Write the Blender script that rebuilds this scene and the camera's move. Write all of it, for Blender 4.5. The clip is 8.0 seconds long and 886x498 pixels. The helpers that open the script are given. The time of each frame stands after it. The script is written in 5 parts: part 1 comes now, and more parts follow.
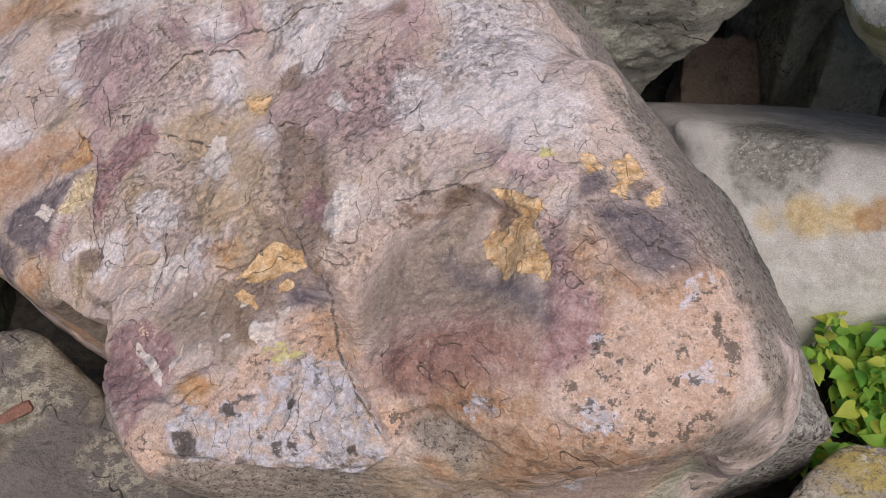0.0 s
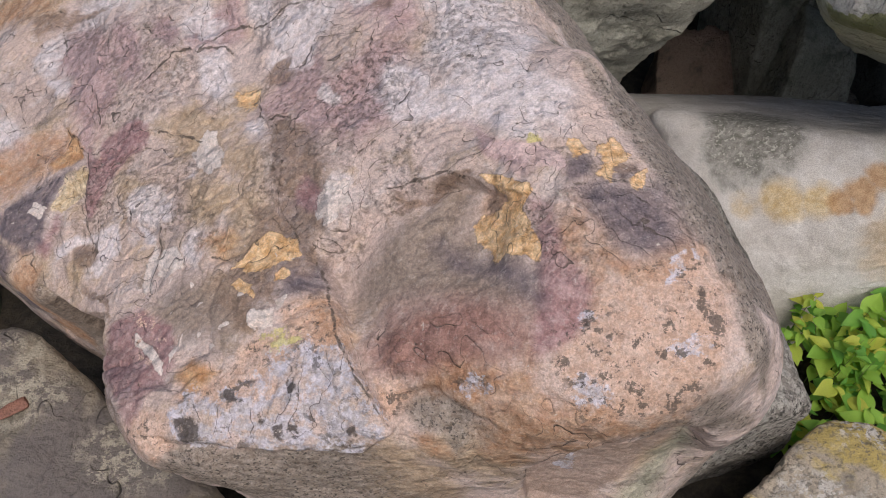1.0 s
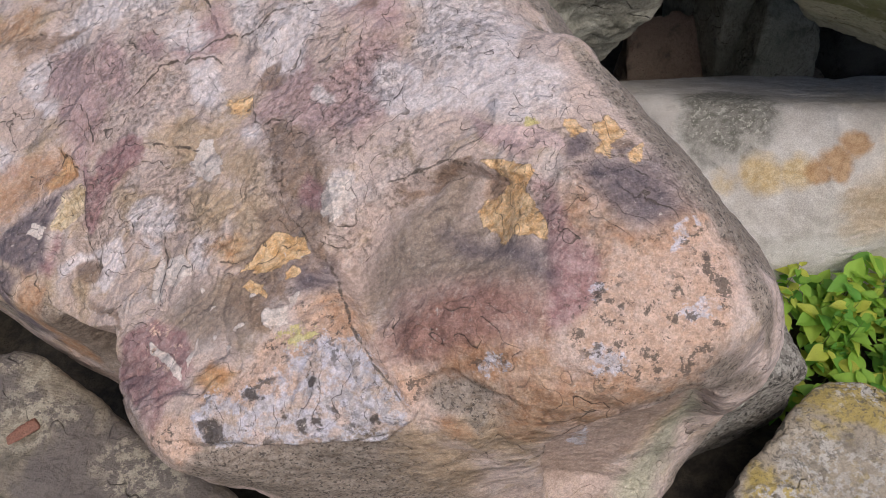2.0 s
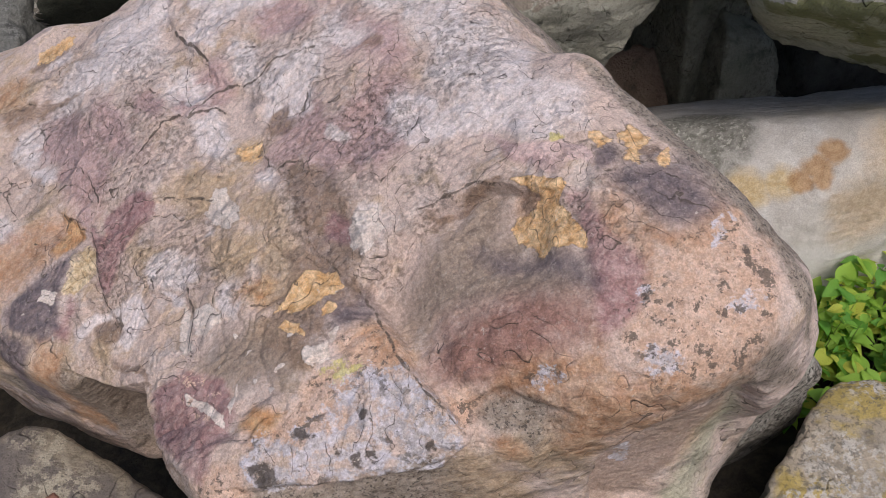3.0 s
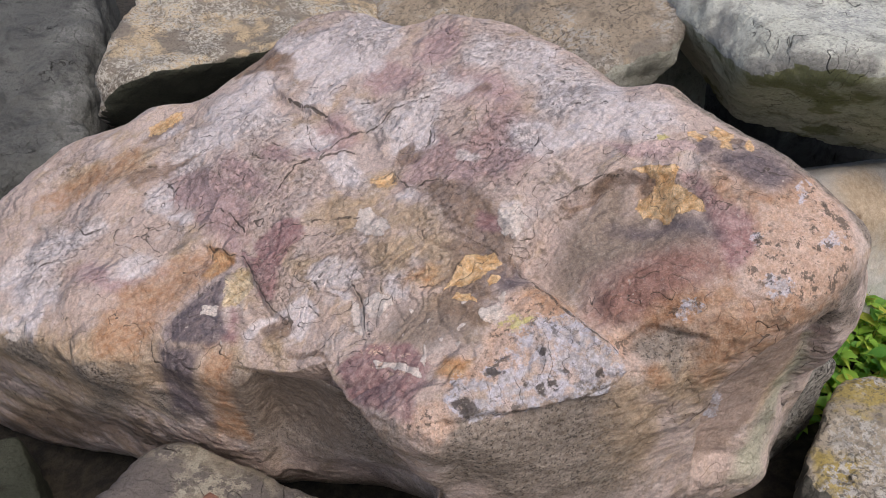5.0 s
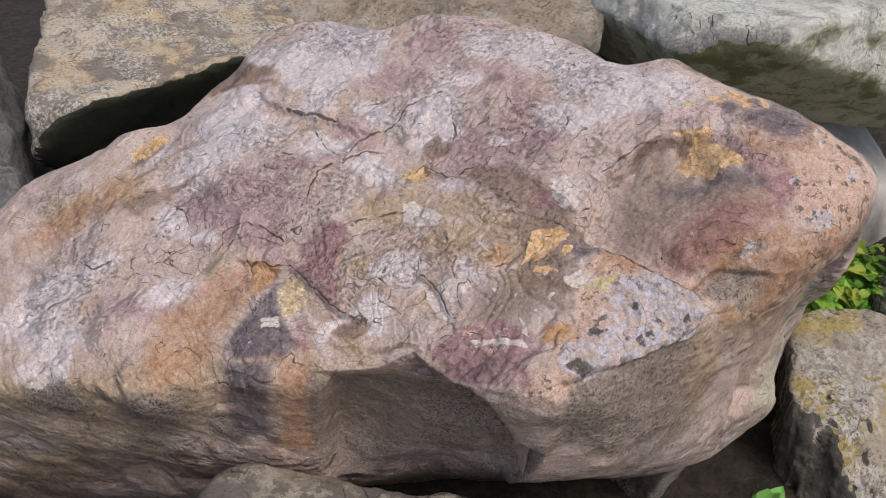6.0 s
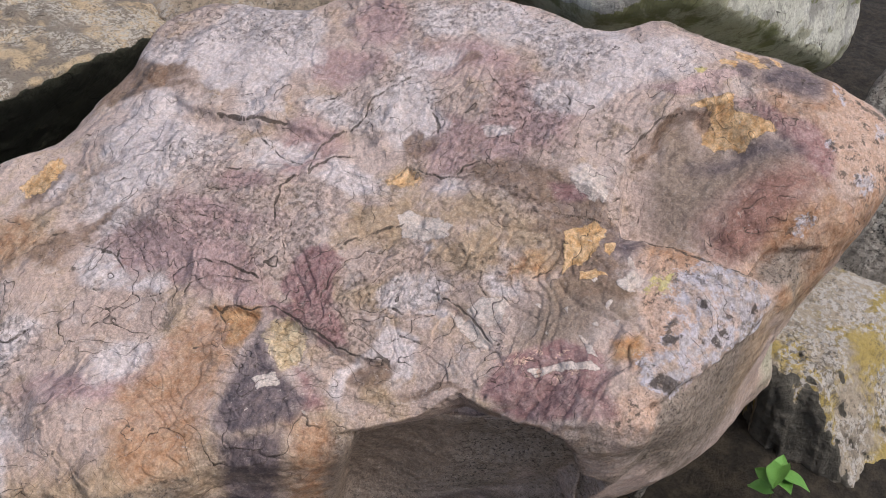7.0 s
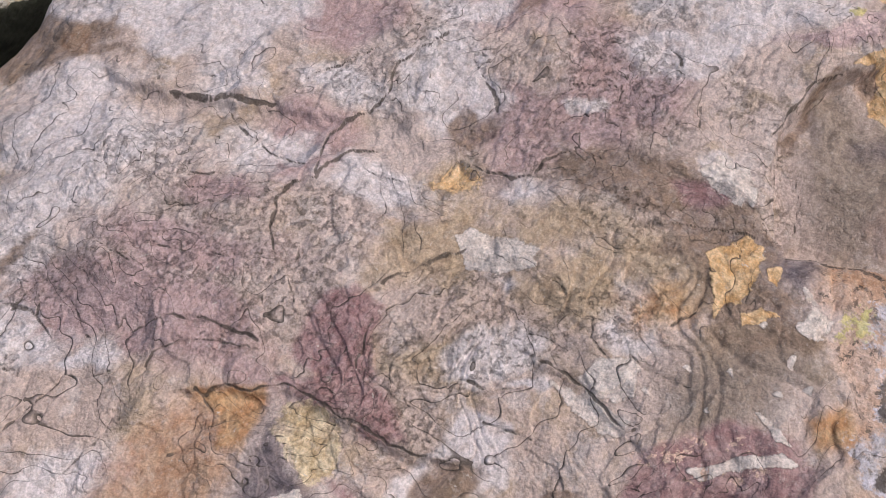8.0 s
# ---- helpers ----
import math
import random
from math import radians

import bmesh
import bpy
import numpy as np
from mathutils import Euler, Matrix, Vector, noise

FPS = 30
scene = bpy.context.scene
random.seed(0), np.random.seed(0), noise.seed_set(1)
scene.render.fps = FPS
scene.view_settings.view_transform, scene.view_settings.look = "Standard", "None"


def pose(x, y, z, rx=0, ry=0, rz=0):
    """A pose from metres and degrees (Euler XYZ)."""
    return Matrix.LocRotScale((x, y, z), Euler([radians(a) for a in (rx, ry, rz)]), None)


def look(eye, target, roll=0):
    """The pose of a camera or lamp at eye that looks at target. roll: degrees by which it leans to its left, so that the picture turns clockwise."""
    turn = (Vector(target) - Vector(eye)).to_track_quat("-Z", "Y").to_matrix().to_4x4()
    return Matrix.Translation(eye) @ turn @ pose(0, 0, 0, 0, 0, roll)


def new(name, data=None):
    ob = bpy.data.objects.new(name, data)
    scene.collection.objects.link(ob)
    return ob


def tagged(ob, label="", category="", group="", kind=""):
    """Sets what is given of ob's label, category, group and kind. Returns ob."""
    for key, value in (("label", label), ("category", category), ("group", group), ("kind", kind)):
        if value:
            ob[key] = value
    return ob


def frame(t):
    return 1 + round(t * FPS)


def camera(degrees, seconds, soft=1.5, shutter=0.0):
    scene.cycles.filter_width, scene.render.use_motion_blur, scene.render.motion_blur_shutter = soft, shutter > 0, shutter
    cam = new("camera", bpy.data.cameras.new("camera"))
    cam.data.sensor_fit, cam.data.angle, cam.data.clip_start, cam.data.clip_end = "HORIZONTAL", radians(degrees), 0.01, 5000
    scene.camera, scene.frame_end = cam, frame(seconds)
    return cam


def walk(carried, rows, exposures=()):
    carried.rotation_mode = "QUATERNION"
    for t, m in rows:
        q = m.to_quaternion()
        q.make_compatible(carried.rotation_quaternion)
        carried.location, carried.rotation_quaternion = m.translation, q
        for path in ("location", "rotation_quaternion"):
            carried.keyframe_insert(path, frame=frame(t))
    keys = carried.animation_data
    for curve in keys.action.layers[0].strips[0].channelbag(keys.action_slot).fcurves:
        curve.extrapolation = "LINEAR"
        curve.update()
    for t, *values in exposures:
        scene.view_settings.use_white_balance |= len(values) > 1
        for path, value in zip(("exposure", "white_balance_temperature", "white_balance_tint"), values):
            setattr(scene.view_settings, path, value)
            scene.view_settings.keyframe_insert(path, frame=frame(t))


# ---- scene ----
cam = camera(53.1, 8.0, soft=0.8)
walk(cam, [
    (0, look((0.0190, 0.0170, 1.5040), (0.0150, 1.3850, 0.0450), 0.8)),
    (0.5, look((0.0150, 0.0120, 1.5080), (0.0350, 1.3780, 0.0470), 1.4)),
    (1, look((0.0030, -0.0140, 1.5140), (0.0500, 1.3530, 0.0550), 1.1)),
    (1.5, look((-0.0240, -0.0470, 1.5160), (0.0580, 1.3250, 0.0630), -0.4)),
    (2.8, look((-0.0980, -0.0370, 1.5120), (0.0880, 1.3750, 0.1080), -2.5)),
    (3, look((-0.1330, -0.0620, 1.4890), (0.0960, 1.3930, 0.1360), -3.1)),
    (3.5, look((-0.1890, -0.1330, 1.4690), (0.1560, 1.3570, 0.1800), -0.7)),
    (4, look((-0.2550, -0.1990, 1.4960), (0.0750, 1.3480, 0.2720), -0.9)),
    (4.5, look((-0.4230, -0.2870, 1.4640), (0.0060, 1.3160, 0.3480), -0.9)),
    (4.7, look((-0.4470, -0.2960, 1.4680), (-0.0080, 1.3220, 0.3760), -1.2)),
    (5.8, look((-0.8780, -0.2540, 1.4580), (-0.0100, 1.2130, 0.4120), 1.3)),
    (6, look((-0.9100, -0.1990, 1.4510), (-0.0030, 1.2450, 0.4040), -0.1)),
    (6.5, look((-0.9740, -0.0380, 1.4590), (0.0410, 1.3160, 0.3930), -2.2)),
    (7, look((-1.0090, 0.1520, 1.3920), (0.2080, 1.2950, 0.2910), 0.8)),
    (7.5, look((-0.8830, 0.3620, 1.3190), (0.3500, 1.3920, 0.1280), 1.0)),
    (8, look((-0.8460, 0.5170, 1.2450), (0.4470, 1.4770, 0.0590), 2.0)),
])

# exposure is constant along the walk; soft overcast daylight from above
world = bpy.data.worlds.new("sky")
scene.world = world
world.use_nodes = True
sky = world.node_tree.nodes.new("ShaderNodeTexSky")
sky.sky_type, sky.sun_disc = "NISHITA", False
sky.sun_elevation, sky.sun_rotation = radians(55), radians(170)
sky.air_density, sky.dust_density = 1.0, 4.0
world.node_tree.nodes["Background"].inputs[1].default_value = 0.13
world.node_tree.links.new(sky.outputs[0], world.node_tree.nodes["Background"].inputs[0])
sun = new("sun", bpy.data.lights.new("sun", "SUN"))
sun.data.energy, sun.data.angle, sun.data.color = 1.4, radians(35), (1.0, 0.96, 0.9)
sun.matrix_world = look((0.5, -1.75, 4), (0, 1, 0))
scene.view_settings.exposure = -0.06


# ---- noise on whole arrays ----
def hash3(i, j, k, seed):
    h = (i * 374761393 + j * 668265263 + k * 2147483647 + seed * 1274126177) & 0xFFFFFFFF
    h = ((h ^ (h >> 13)) * 1103515245) & 0xFFFFFFFF
    h = ((h ^ (h >> 16)) * 2654435761) & 0xFFFFFFFF
    return ((h ^ (h >> 15)) & 0xFFFF) / 32767.5 - 1.0


def value_noise(p, seed=0):
    c = np.floor(p).astype(np.int64)
    f = p - c
    w = f * f * f * (f * (f * 6 - 15) + 10)
    out = 0
    for a in (0, 1):
        wx = w[:, 0] if a else 1 - w[:, 0]
        for b in (0, 1):
            wy = w[:, 1] if b else 1 - w[:, 1]
            for e in (0, 1):
                wz = w[:, 2] if e else 1 - w[:, 2]
                out = out + hash3(c[:, 0] + a, c[:, 1] + b, c[:, 2] + e, seed) * wx * wy * wz
    return out


def fbm(p, scale, octaves=4, seed=0, gain=0.5):
    total, amp = 0, 1.0
    q = np.asarray(p) * scale + seed * 3.7
    for i in range(octaves):
        total = total + amp * value_noise(q, seed + i)
        q, amp = q * 2.03 + 1.3, amp * gain
    return total


# ---- materials ----
def material(name):
    m = bpy.data.materials.new(name)
    m.use_nodes = True
    nt = m.node_tree
    return m, nt, nt.nodes["Principled BSDF"]


class Nodes:
    """Short forms for building a node tree."""

    def __init__(self, nt):
        self.nt = nt
        self.coord = nt.nodes.new("ShaderNodeTexCoord").outputs["Object"]

    def put(self, socket, value):
        if isinstance(value, bpy.types.NodeSocket):
            self.nt.links.new(value, socket)
        elif isinstance(value, (tuple, list)) and len(value) == 3 and socket.type == "RGBA":
            socket.default_value = (*value, 1)
        else:
            socket.default_value = value

    def noise(self, scale, detail=4, rough=0.55, vector=None, distortion=0.0, colour=False):
        n = self.nt.nodes.new("ShaderNodeTexNoise")
        self.put(n.inputs["Vector"], vector or self.coord)
        n.inputs["Scale"].default_value, n.inputs["Detail"].default_value = scale, detail
        n.inputs["Roughness"].default_value, n.inputs["Distortion"].default_value = rough, distortion
        return n.outputs[1 if colour else 0]

    def cells(self, scale, feature="F1", vector=None, out="Distance"):
        n = self.nt.nodes.new("ShaderNodeTexVoronoi")
        n.feature = feature
        self.put(n.inputs["Vector"], vector or self.coord)
        n.inputs["Scale"].default_value = scale
        return n.outputs[out]

    def math(self, op, a, b=0.0, c=0.0):
        n = self.nt.nodes.new("ShaderNodeMath")
        n.operation = op
        for s, v in zip(n.inputs, (a, b, c)):
            self.put(s, v)
        return n.outputs[0]

    def step(self, value, low, high, to0=0.0, to1=1.0):
        n = self.nt.nodes.new("ShaderNodeMapRange")
        n.interpolation_type = "SMOOTHSTEP"
        for s, v in zip(n.inputs, (value, low, high, to0, to1)):
            self.put(s, v)
        return n.outputs[0]

    def mix(self, fac, a, b, blend="MIX"):
        n = self.nt.nodes.new("ShaderNodeMix")
        n.data_type, n.blend_type = "RGBA", blend
        self.put(n.inputs[0], fac)
        self.put(n.inputs[6], a)
        self.put(n.inputs[7], b)
        return n.outputs[2]

    def warp(self, scale, amount, detail=2):
        c = self.noise(scale, detail, colour=True)
        n = self.nt.nodes.new("ShaderNodeVectorMath")
        n.operation = "MULTIPLY_ADD"
        self.put(n.inputs[0], c)
        n.inputs[1].default_value = (amount,) * 3
        self.put(n.inputs[2], self.coord)
        return n.outputs[0]

    def attr(self, name):
        n = self.nt.nodes.new("ShaderNodeAttribute")
        n.attribute_name = name
        return n.outputs["Fac"]

    def bump(self, height, strength, distance, normal=None):
        n = self.nt.nodes.new("ShaderNodeBump")
        n.inputs["Strength"].default_value, n.inputs["Distance"].default_value = strength, distance
        self.put(n.inputs["Height"], height)
        if normal:
            self.put(n.inputs["Normal"], normal)
        return n.outputs[0]


def palette(k, dark, mid, light, stain=None, stain_amount=0.5, lichen=0.0, lichen_colour=(0.55, 0.55, 0.52), speckle=0.6, scale=1.0):
    """Broken, weathered stone: clouds of colour, stains, crusts and dark specks."""
    medium = k.noise(15 * scale, 6, 0.68, k.warp(8, 0.05))
    col = k.mix(k.step(k.noise(5 * scale, 5, 0.6), 0.38, 0.62), mid, light)
    col = k.mix(k.step(medium, 0.48, 0.7, 0, 0.75), col, dark)
    if stain:
        s = k.noise(3.6 * scale, 6, 0.62, k.warp(3, 0.2))
        col = k.mix(k.step(s, 0.62 - 0.25 * stain_amount, 0.69 - 0.25 * stain_amount, 0, 0.85), col, stain)
    if lichen:
        area = k.step(k.noise(5 * scale, 4, 0.6), 0.6 - 0.25 * lichen, 0.7 - 0.25 * lichen)
        flecks = k.step(k.noise(60 * scale, 5, 0.7), 0.47, 0.54)
        col = k.mix(k.math("MULTIPLY", area, flecks), col, lichen_colour)
    peppered = k.math("MULTIPLY", k.step(k.noise(110 * scale, 4, 0.7), 0.52, 0.59), k.step(k.noise(7 * scale, 4, 0.6), 0.35, 0.55, 0.25, 1.0))
    return k.mix(k.math("MULTIPLY", peppered, speckle), col, dark)


def rock_material(name, first, second=None, cracks=0.6, scale=1.0):
    """One palette, or two that meet along a ragged line where the rock's broken side begins."""
    m, nt, bsdf = material(name)
    k = Nodes(nt)
    fine = k.noise(80 * scale, 5, 0.7)
    medium = k.noise(15 * scale, 6, 0.68, k.warp(8, 0.05))
    col = palette(k, **first)
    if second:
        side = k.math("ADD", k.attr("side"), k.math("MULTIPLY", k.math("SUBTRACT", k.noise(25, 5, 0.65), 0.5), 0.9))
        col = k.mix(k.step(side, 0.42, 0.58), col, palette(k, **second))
    cloud = k.math("FRACT", k.math("MULTIPLY", k.noise(4 * scale, 4, 0.5, k.warp(5, 0.1, 3), 0.4), 11.0))
    line = k.math("MULTIPLY", k.step(cloud, 0.0, 0.06, 1.0, 0.0), k.step(k.noise(7, 3), 0.45, 0.6))
    col = k.mix(k.math("MULTIPLY", line, cracks), col, (0.03, 0.027, 0.025))
    grain = k.noise(420 * scale, 3, 0.7)
    col = k.mix(k.step(grain, 0.4, 0.65, 0.0, 0.28), col, first["dark"])
    k.put(bsdf.inputs["Base Color"], col)
    bsdf.inputs["Roughness"].default_value = 0.9
    bsdf.inputs["Specular IOR Level"].default_value = 0.3
    b = k.bump(k.math("SUBTRACT", medium, k.math("MULTIPLY", line, 0.4)), 0.9, 0.022)
    b = k.bump(fine, 0.7, 0.007, b)
    k.put(bsdf.inputs["Normal"], k.bump(grain, 0.4, 0.0015, b))
    return m


# first palette: shade beneath a rock, put into its underside as greenish near-black
shaded_under = dict(dark=(0.015, 0.015, 0.012), mid=(0.035, 0.04, 0.028), light=(0.06, 0.065, 0.045), speckle=0.3)
mossy = dict(dark=(0.1, 0.1, 0.05), mid=(0.46, 0.46, 0.34), light=(0.56, 0.55, 0.44), stain=(0.16, 0.17, 0.06), stain_amount=0.4, speckle=0.25)
slaty = dict(dark=(0.04, 0.037, 0.03), mid=(0.14, 0.13, 0.11), light=(0.2, 0.185, 0.16), speckle=0.4)
tan = dict(dark=(0.17, 0.14, 0.11), mid=(0.64, 0.49, 0.32), light=(0.7, 0.57, 0.41), stain=(0.24, 0.21, 0.185), stain_amount=0.58, lichen=0.75, lichen_colour=(0.62, 0.57, 0.5), speckle=0.85, scale=1.5)
pale = dict(dark=(0.2, 0.19, 0.17), mid=(0.66, 0.66, 0.58), light=(0.77, 0.77, 0.7), stain=(0.33, 0.32, 0.3), stain_amount=0.42, lichen=0.3, speckle=0.5)
lichened = dict(dark=(0.13, 0.115, 0.1), mid=(0.44, 0.37, 0.29), light=(0.5, 0.43, 0.35), stain=(0.48, 0.36, 0.1), stain_amount=0.6, lichen=0.8, lichen_colour=(0.58, 0.54, 0.5), speckle=0.75)
TAN = rock_material("tan_stone", tan, shaded_under)
SLAB = rock_material("tan_slab", dict(dark=(0.15, 0.125, 0.1), mid=(0.42, 0.335, 0.25), light=(0.5, 0.4, 0.3), stain=(0.27, 0.235, 0.2), stain_amount=0.55, lichen=0.6, lichen_colour=(0.5, 0.45, 0.4), speckle=0.8), dict(dark=(0.1, 0.1, 0.08), mid=(0.34, 0.33, 0.28), light=(0.48, 0.47, 0.41), speckle=0.4))
GREY = rock_material("grey_stone", dict(dark=(0.08, 0.07, 0.06), mid=(0.3, 0.26, 0.22), light=(0.37, 0.32, 0.27), lichen=0.3, lichen_colour=(0.46, 0.42, 0.38)), shaded_under)
EARTHY = rock_material("earthy_stone", dict(dark=(0.1, 0.085, 0.07), mid=(0.27, 0.225, 0.175), light=(0.36, 0.31, 0.24), stain=(0.17, 0.145, 0.14), stain_amount=0.6, lichen=0.35, lichen_colour=(0.44, 0.39, 0.31), speckle=0.4))
DARK = rock_material("dark_stone", dict(dark=(0.05, 0.05, 0.05), mid=(0.125, 0.125, 0.12), light=(0.18, 0.18, 0.17), lichen=0.25, lichen_colour=(0.25, 0.25, 0.24), speckle=0.4), cracks=0.9)
PALE = rock_material("pale_stone", pale, mossy, cracks=0.8)
LICHEN = rock_material("lichened_stone", lichened, slaty)
SPECKLED = rock_material("speckled_stone", dict(dark=(0.05, 0.045, 0.04), mid=(0.24, 0.215, 0.19), light=(0.3, 0.27, 0.24), lichen=0.9, lichen_colour=(0.42, 0.39, 0.35), speckle=1.0))
BROWN = rock_material("brown_stone", dict(dark=(0.1, 0.08, 0.07), mid=(0.32, 0.24, 0.19), light=(0.38, 0.29, 0.23), speckle=0.3))
MOSSGREY = rock_material("grey_green_stone", dict(dark=(0.08, 0.08, 0.07), mid=(0.26, 0.27, 0.22), light=(0.36, 0.36, 0.3), lichen=0.3, lichen_colour=(0.42, 0.42, 0.37), speckle=0.4))
# near-black stone: the shade of gap and hollow is put into its colour
SHADE_BLACK = rock_material("shade_black_stone", dict(dark=(0.02, 0.02, 0.015), mid=(0.05, 0.055, 0.04), light=(0.075, 0.08, 0.06), speckle=0.3))


def slab_material():
    """Smooth pale sandstone with a dark lichened round, an ochre run-off band, a rust ring and a tan end."""
    m, nt, bsdf = material("rust_stained_slab")
    k = Nodes(nt)
    fine, medium, grain = k.noise(70, 5, 0.65), k.noise(14, 6, 0.62, k.warp(7, 0.06)), k.noise(400, 3, 0.7)
    col = k.mix(k.step(medium, 0.35, 0.65), (0.47, 0.435, 0.405), (0.6, 0.57, 0.55))
    col = k.mix(k.step(k.noise(30, 5, 0.7), 0.55, 0.68, 0, 0.5), col, (0.36, 0.34, 0.315))

    def lay(name, colour, other, width, ragged, noise, amount):
        nonlocal col
        near = k.step(k.attr(name), 0.0, 0.3, 0.0, ragged)
        f = k.math("MULTIPLY_ADD", k.math("SUBTRACT", noise, 0.5), near, k.attr(name))
        col = k.mix(k.step(f, 0.5 - width, 0.5 + width, 0, amount), col, k.mix(k.step(fine, 0.38, 0.62), colour, other))

    lay("tan", (0.4, 0.29, 0.185), (0.52, 0.4, 0.28), 0.45, 1.6, medium, 0.85)
    lay("ochre", (0.5, 0.35, 0.16), (0.6, 0.47, 0.28), 0.4, 1.8, medium, 0.85)
    lay("rust", (0.36, 0.2, 0.09), (0.46, 0.29, 0.15), 0.25, 1.6, medium, 0.85)
    lay("streak", (0.17, 0.11, 0.07), (0.25, 0.165, 0.11), 0.3, 2.2, fine, 0.85)
    lay("side", (0.13, 0.125, 0.105), (0.25, 0.24, 0.215), 0.2, 1.2, medium, 0.92)
    crumbs = k.math("MULTIPLY", k.step(k.attr("side"), 0.3, 0.6), k.step(k.noise(120, 4, 0.7), 0.54, 0.6))
    col = k.mix(crumbs, col, (0.42, 0.4, 0.36))
    col = k.mix(1.0, col, k.step(grain, 0.36, 0.64, 1.14, 0.82), "MULTIPLY")
    k.put(bsdf.inputs["Base Color"], col)
    bsdf.inputs["Roughness"].default_value = 0.85
    bsdf.inputs["Specular IOR Level"].default_value = 0.3
    b = k.bump(medium, 0.6, 0.012)
    b = k.bump(k.math("ADD", fine, k.math("MULTIPLY", crumbs, 0.5)), 0.5, 0.005, b)
    k.put(bsdf.inputs["Normal"], k.bump(grain, 0.4, 0.0015, b))
    return m


RUSTY = slab_material()


def spot(ob, name, *blobs):
    """A stain field on a stone: rounds given by their middles and radii."""
    me = ob.data
    p = np.empty(len(me.vertices) * 3, dtype=np.float32)
    me.vertices.foreach_get("co", p)
    p = p.reshape(-1, 3) + np.array(ob.location)
    q = p + 0.012 * np.stack([fbm(p, 16, 3, s) for s in (81, 82, 83)], -1)
    value = np.max([1.5 - np.linalg.norm(q - np.array(b[:3]), axis=1) / b[3] for b in blobs], 0)
    me.attributes.new(name, "FLOAT", "POINT").data.foreach_set("value", np.clip(value, 0, 1.2).astype(np.float32))


# ---- rocks ----
def sphere_grid(n):
    """Unit directions of a cube sphere with n steps an edge, and its quads."""
    s = np.tan(np.linspace(-1, 1, n + 1) * np.pi / 4)
    a, b = np.meshgrid(s, s, indexing="ij")
    one = np.ones_like(a)
    sides = ((a, b, one), (b, a, -one), (one, a, b), (-one, b, a), (b, one, a), (a, -one, b))
    p = np.concatenate([np.stack(q, -1).reshape(-1, 3) for q in sides])
    i = (np.arange(n)[:, None] * (n + 1) + np.arange(n)[None]).reshape(-1)
    quad = np.stack((i, i + n + 1, i + n + 2, i + 1), -1)
    quads = np.concatenate([quad + f * (n + 1) ** 2 for f in range(6)])
    key = np.round(p * 1e6).astype(np.int64)
    _, first, back = np.unique(key, axis=0, return_index=True, return_inverse=True)
    p = p[first]
    return p / np.linalg.norm(p, axis=1, keepdims=True), back.reshape(-1)[quads]


def grid_mesh(name, verts, quads, smooth=True):
    me = bpy.data.meshes.new(name)
    me.vertices.add(len(verts))
    me.vertices.foreach_set("co", np.ascontiguousarray(verts, dtype=np.float32).ravel())
    me.loops.add(quads.size)
    me.loops.foreach_set("vertex_index", quads.astype(np.int32).ravel())
    me.polygons.add(len(quads))
    me.polygons.foreach_set("loop_start", np.arange(0, quads.size, 4, dtype=np.int32))
    me.polygons.foreach_set("loop_total", np.full(len(quads), 4, dtype=np.int32))
    me.update(calc_edges=True)
    me.validate()
    if smooth:
        me.shade_smooth()
    return me


def hull_radius(way, normals, offsets, power):
    a = np.maximum(way @ normals.T / offsets, 0)
    return np.sum(a ** power, -1) ** (-1.0 / power)


def rock(name, at, size, turn, mat, label, seed, cuts=9, power=16, rough=1.0, n=56, planes=(), category="rock", group=""):
    """A quarried boulder: a block with corners knocked off, with ledges and a broken surface."""
    rng = np.random.default_rng(seed)
    way, quads = sphere_grid(n)
    half = np.array(size) / 2
    way = way * half
    way /= np.linalg.norm(way, axis=1, keepdims=True)
    nor, off = [], []
    for axis in range(3):
        for sign in (-1, 1):
            v = np.array([0.0, 0.0, 0.0])
            v[axis] = sign
            v += rng.normal(0, 0.13, 3)
            v /= np.linalg.norm(v)
            nor.append(v)
            off.append(half[axis] * rng.uniform(0.9, 1.02))
    for _ in range(cuts):
        v = rng.normal(0, 1, 3)
        v /= np.linalg.norm(v)
        nor.append(v)
        off.append(np.sum(np.abs(v * half)) * rng.uniform(0.66, 0.86))
    for v, o in planes:
        v = np.array(v, dtype=float)
        nor.append(v / np.linalg.norm(v))
        off.append(o)
    p = way * hull_radius(way, np.array(nor), np.array(off), power)[:, None]
    big = max(size)
    d = fbm(p / big, 3.0, 4, seed) * 0.02 * big
    ledge = fbm(p / big, 4.5, 3, seed + 20)
    d += (np.floor(ledge * 4) / 4 - ledge * 0.3) * 0.018 * big
    d += fbm(p / big, 16, 4, seed + 40, 0.6) * 0.006 * big
    p = p + way * (d * rough)[:, None]
    ob = new(name, grid_mesh(name, p, quads))
    ob.matrix_world = pose(*at, *turn)
    ob.data.materials.append(mat)
    return tagged(ob, label, category, group)


